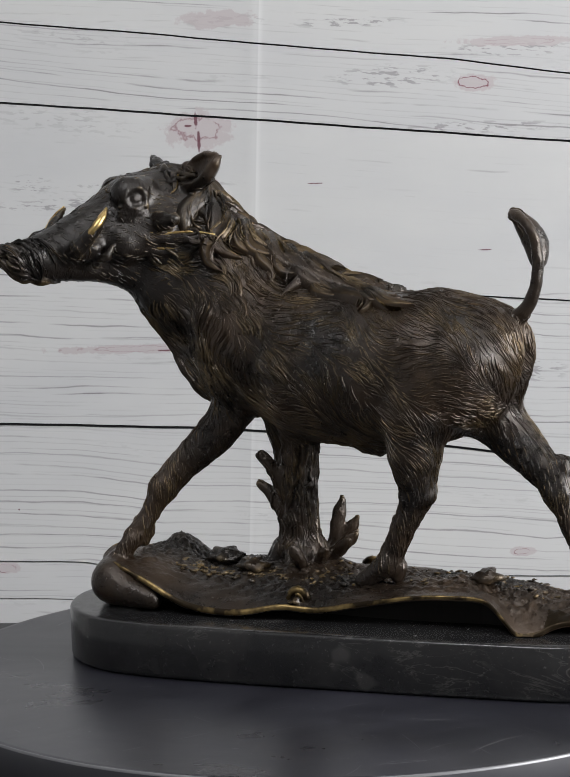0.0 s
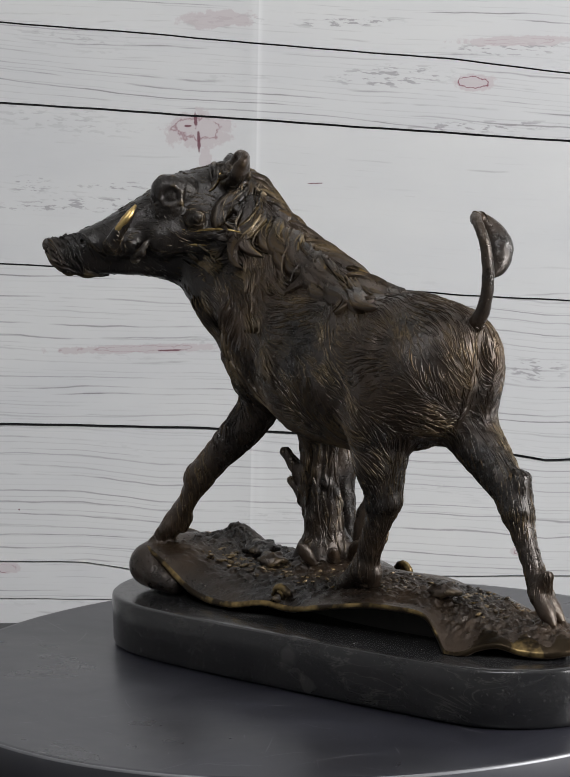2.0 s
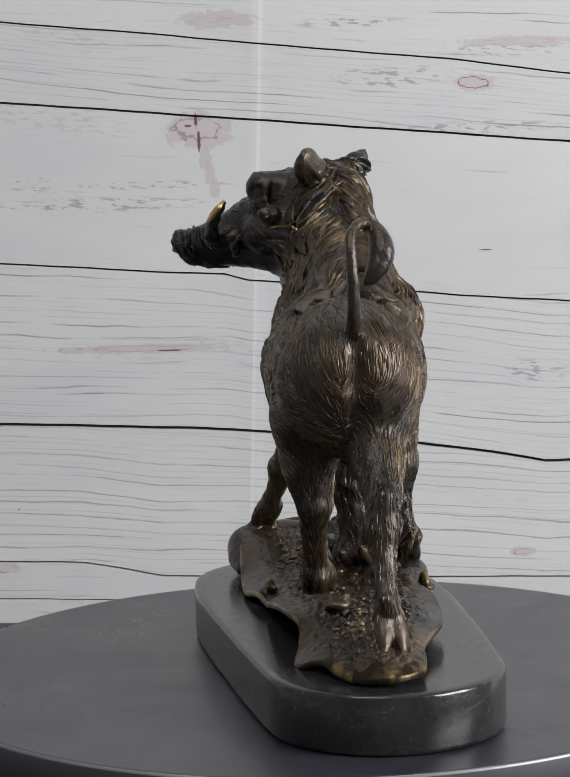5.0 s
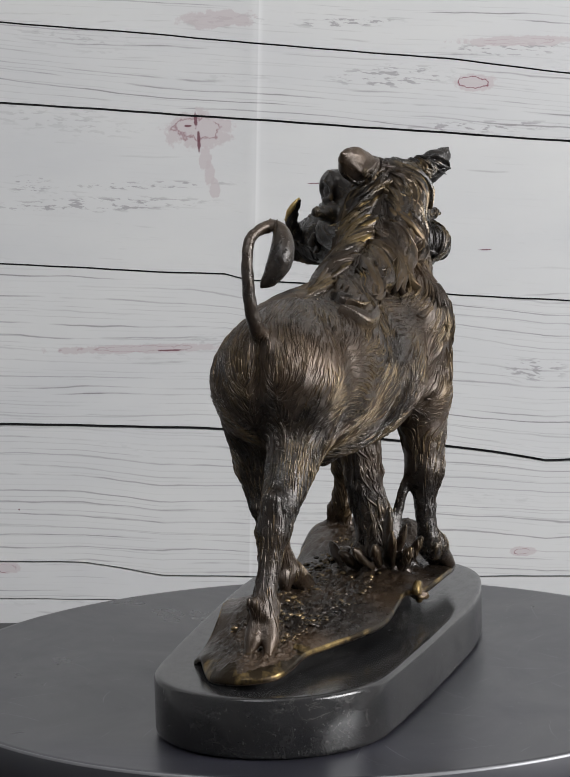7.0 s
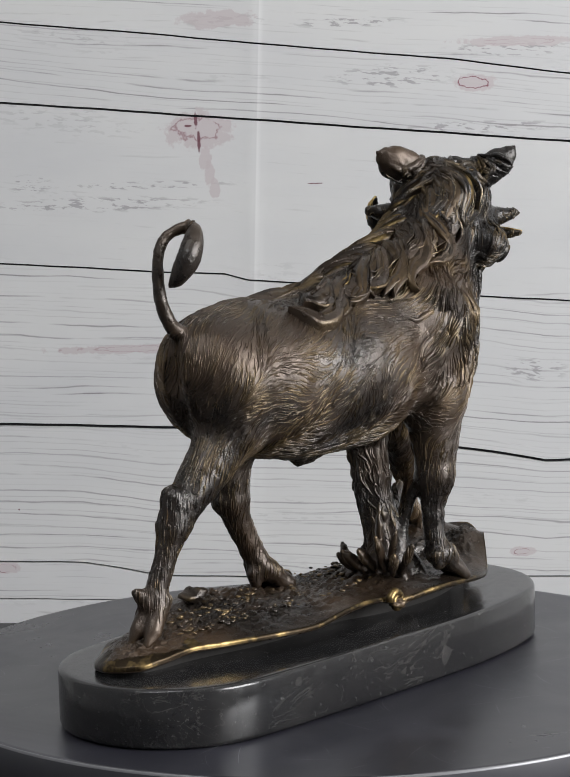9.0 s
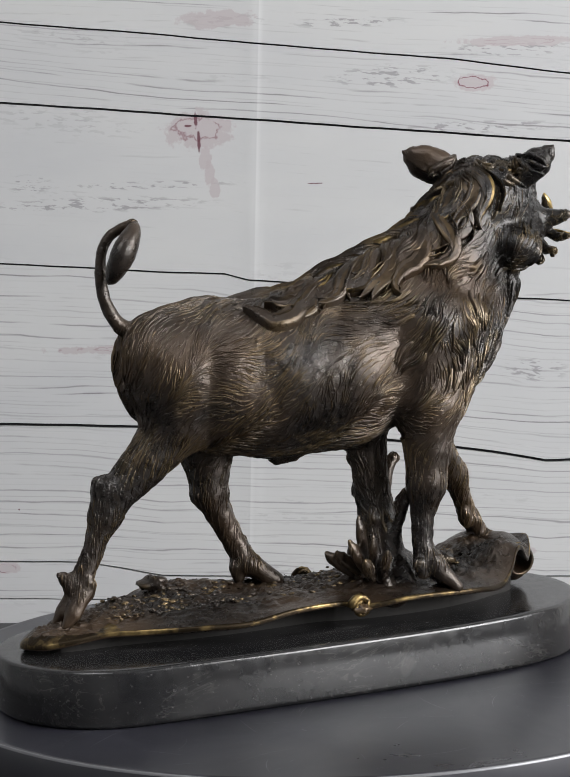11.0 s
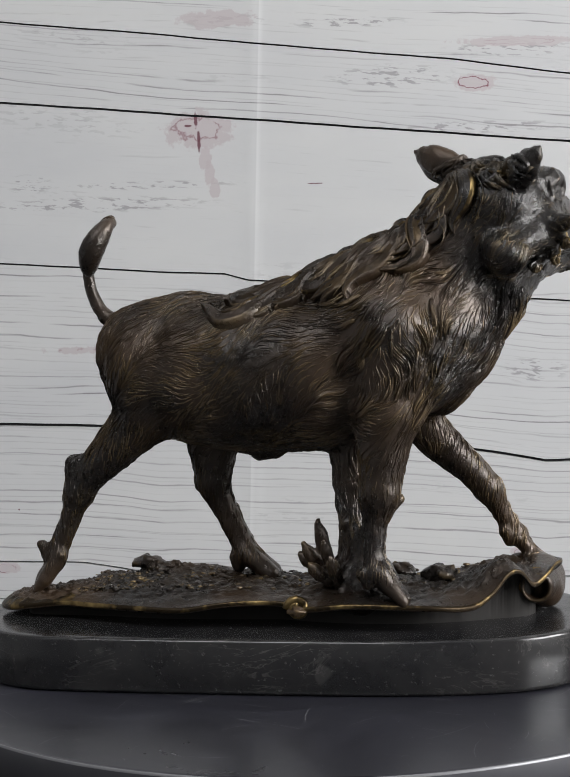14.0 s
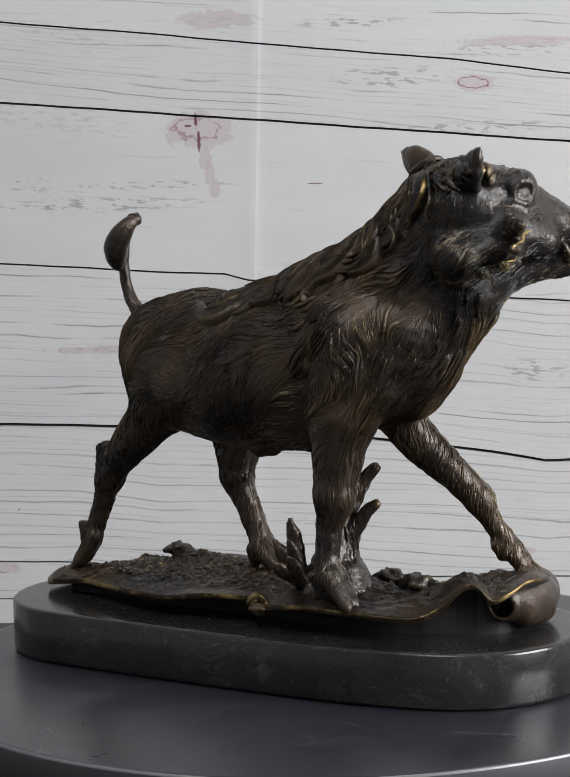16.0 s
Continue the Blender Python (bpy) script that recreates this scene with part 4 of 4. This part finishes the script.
    seeds = np.repeat(seeds, 4, axis=0) + rng.normal(0, 1.5, (m * 4, 3))
    sv, sf = strands(seeds, coat_flow, np.repeat(tuft_len, 4) * rng.uniform(0.7, 1.1, m * 4), rng.uniform(0.4, 0.8, m * 4), rng.uniform(1.3, 2.3, m * 4), 11, lift=1.3)
    pile.add(sv, sf, 0)
    # beard and whiskers along the jaw
    seeds = []
    for k in range(120):
        s = rng.choice([-1, 1])
        seeds.append(hd(rng.uniform(-4, 40), s * rng.uniform(15, 23), rng.uniform(230, 250)))
    seeds = np.array(seeds)
    sv, sf = strands(seeds, lambda P, u: np.tile(np.array((-HF[0], -HF[1], -0.55)), (len(P), 1)), rng.uniform(8, 18, len(seeds)), rng.uniform(0.6, 1.3, len(seeds)), rng.uniform(0.7, 1.5, len(seeds)), 7, lift=1.2)
    pile.add(sv, sf, 0)
    # ground with its rubble, beads and golden edge
    gv, gf, gs = ground_mesh()
    pile.add(gv, gf, gs)
    for k in range(820):
        x, y = rng.uniform(-112, 124), rng.normal(3, 15)
        if abs(y) > 27 - 5 * (x < -80) or (x > 80 and y > 22 - 0.25 * (x - 80)):
            continue
        r = rng.uniform(0.6, 1.7)
        pv, pf = pebble(np.array((x, y, ground_height(x, y) - 0.1)), r, rng)
        pile.add(pv, pf, 1 if rng.random() < 0.03 else 0)
    for c, r in (((84, -18, 60), 6.5), ((-23, -37, 44), 4.6), ((-9, 52, 45), 4.2), ((-64, -4, 57), 7), ((-88, 12, 58), 8)):
        pv, pf = boulder(np.array(c, float) - np.array((0, 0, 0.45 * r)), r, rng)
        pile.add(pv, pf, 0)
    for c, r, s in (((-23, -37, 43), 6.0, -1), ((-9, 51, 44), 6.0, 1)):  # curled edges
        spiral = [(c[0] + (r - 0.55 * r * k / 16) * math.cos(0.5 * k), c[1] + s * 1.2 * k / 16, c[2] + (r - 0.55 * r * k / 16) * math.sin(0.5 * k)) for k in range(17)]
        tv, tf = tube(spiral, [2.6 - 0.06 * k for k in range(17)], 8)
        pile.add(tv, tf, 1)
    ring = [(-141.5 + 8.6 * math.cos(0.27 * k - 0.4), 17.0 - 0.15 * k, 48.5 + 9.4 * math.sin(0.27 * k - 0.4)) for k in range(16)]
    tv, tf = tube(ring, [0.8] + [1.7] * 13 + [1.2, 0.5], 8)  # the lip of the rolled edge
    pile.add(tv, tf, 1)
    # golden tusk tips and warts
    for s in (1, -1):
        wf, wz, kf, kz = 23 + 3.5 * s, 257 + 2 * s, *((2, 248) if s > 0 else (13, 243))
        tv, tf = tube([hd(76.5, s * 28.5, 248.5), hd(73.2, s * 31.6, 253), hd(69.2, s * 32.4, 257.5), hd(66, s * 31.9, 261.5), hd(62.5, s * 30.2, 266.4)], [0.8, 2.2, 2.8, 2.4, 0.7], 10)
        pile.add(tv, tf, 2)
        tv, tf = tube([hd(42, s * 26, 250), hd(36, s * 28.6, 251.4), hd(28, s * 32, 249.8), hd(kf + 12, s * 36, kz + 2.8), hd(kf + 7, s * 40.4, kz + 2.4), hd(kf, s * 47.6, kz + 1)], [0.5, 1.0, 1.2, 1.1, 0.9, 0.4], 6)
        pile.add(tv, tf, 2)
        tv, tf = tube([hd(40, s * 25, 242.5), hd(27, s * 29.4, 241.5), hd(kf + 8, s * 34, kz - 7), hd(kf, s * 39, kz - 7)], [0.5, 1.1, 1.1, 0.5], 6)
        pile.add(tv, tf, 1)
        tv, tf = tube([hd(wf + 0.4, s * 42.5, wz - 0.8), hd(wf, s * 45, wz), hd(wf, s * 47, wz + 0.4)], [2.6, 2.6, 1.2], 10)
        pile.add(tv, tf, 2)
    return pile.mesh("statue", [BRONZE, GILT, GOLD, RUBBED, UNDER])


sculpture = tagged(new("sculpture"), "dark bronze warthog sculpture on a polished black marble plinth", "sculpture")
part("statue", statue_mesh(), sculpture, "patinated bronze warthog striding over rough ground beside a tree stump")


def plinth_outline(a, inset):
    """The plinth's outline: round ends of two sizes and nearly straight sides, drawn in by a few millimetres."""
    def reach(t):  # how far the outline goes in a direction
        c, s = math.cos(t), math.sin(t)
        return sum((x * c + y * s + r) ** 30 for x, y, r in ((1.205, -0.010, 0.625), (-0.50, 0.020, 0.735), (-1.085, 0.005, 0.705))) ** (1 / 30) * 0.1

    h, slope = reach(a) - inset, (reach(a + 0.002) - reach(a - 0.002)) / 0.004
    return h * math.cos(a) - slope * math.sin(a), h * math.sin(a) + slope * math.cos(a)


part("marble_plinth", turned("marble_plinth", [(0.002, 0.0), (0.0006, 0.0012), (0.0, 0.003), (0.0, 0.0288), (0.0004, 0.0300), (0.0013, 0.0308), (0.0026, 0.0310), (0.006, 0.0310)],
                              [MARBLE], [0] * 8, 224, plinth_outline), sculpture, "polished black marble slab with pale flecks")


# ---- what moves: the disc turns, and the sculpture rides on it ----
def angle(t):
    return math.degrees(-0.205997 * t + 1.5085e-4 * t * t)


def motions():
    rows, ride = [], []
    for k in range(17):
        a = radians(angle(k))
        x, y = 0.02016, -0.00029
        rows.append((float(k), pose(0, 0, 0, 0, 0, angle(k))))
        ride.append((float(k), pose(x * math.cos(a) - y * math.sin(a), x * math.sin(a) + y * math.cos(a), 0.0003, 0, 0, angle(k) - 20.833)))
    walk(turntable, rows)
    walk(sculpture, ride)


motions()
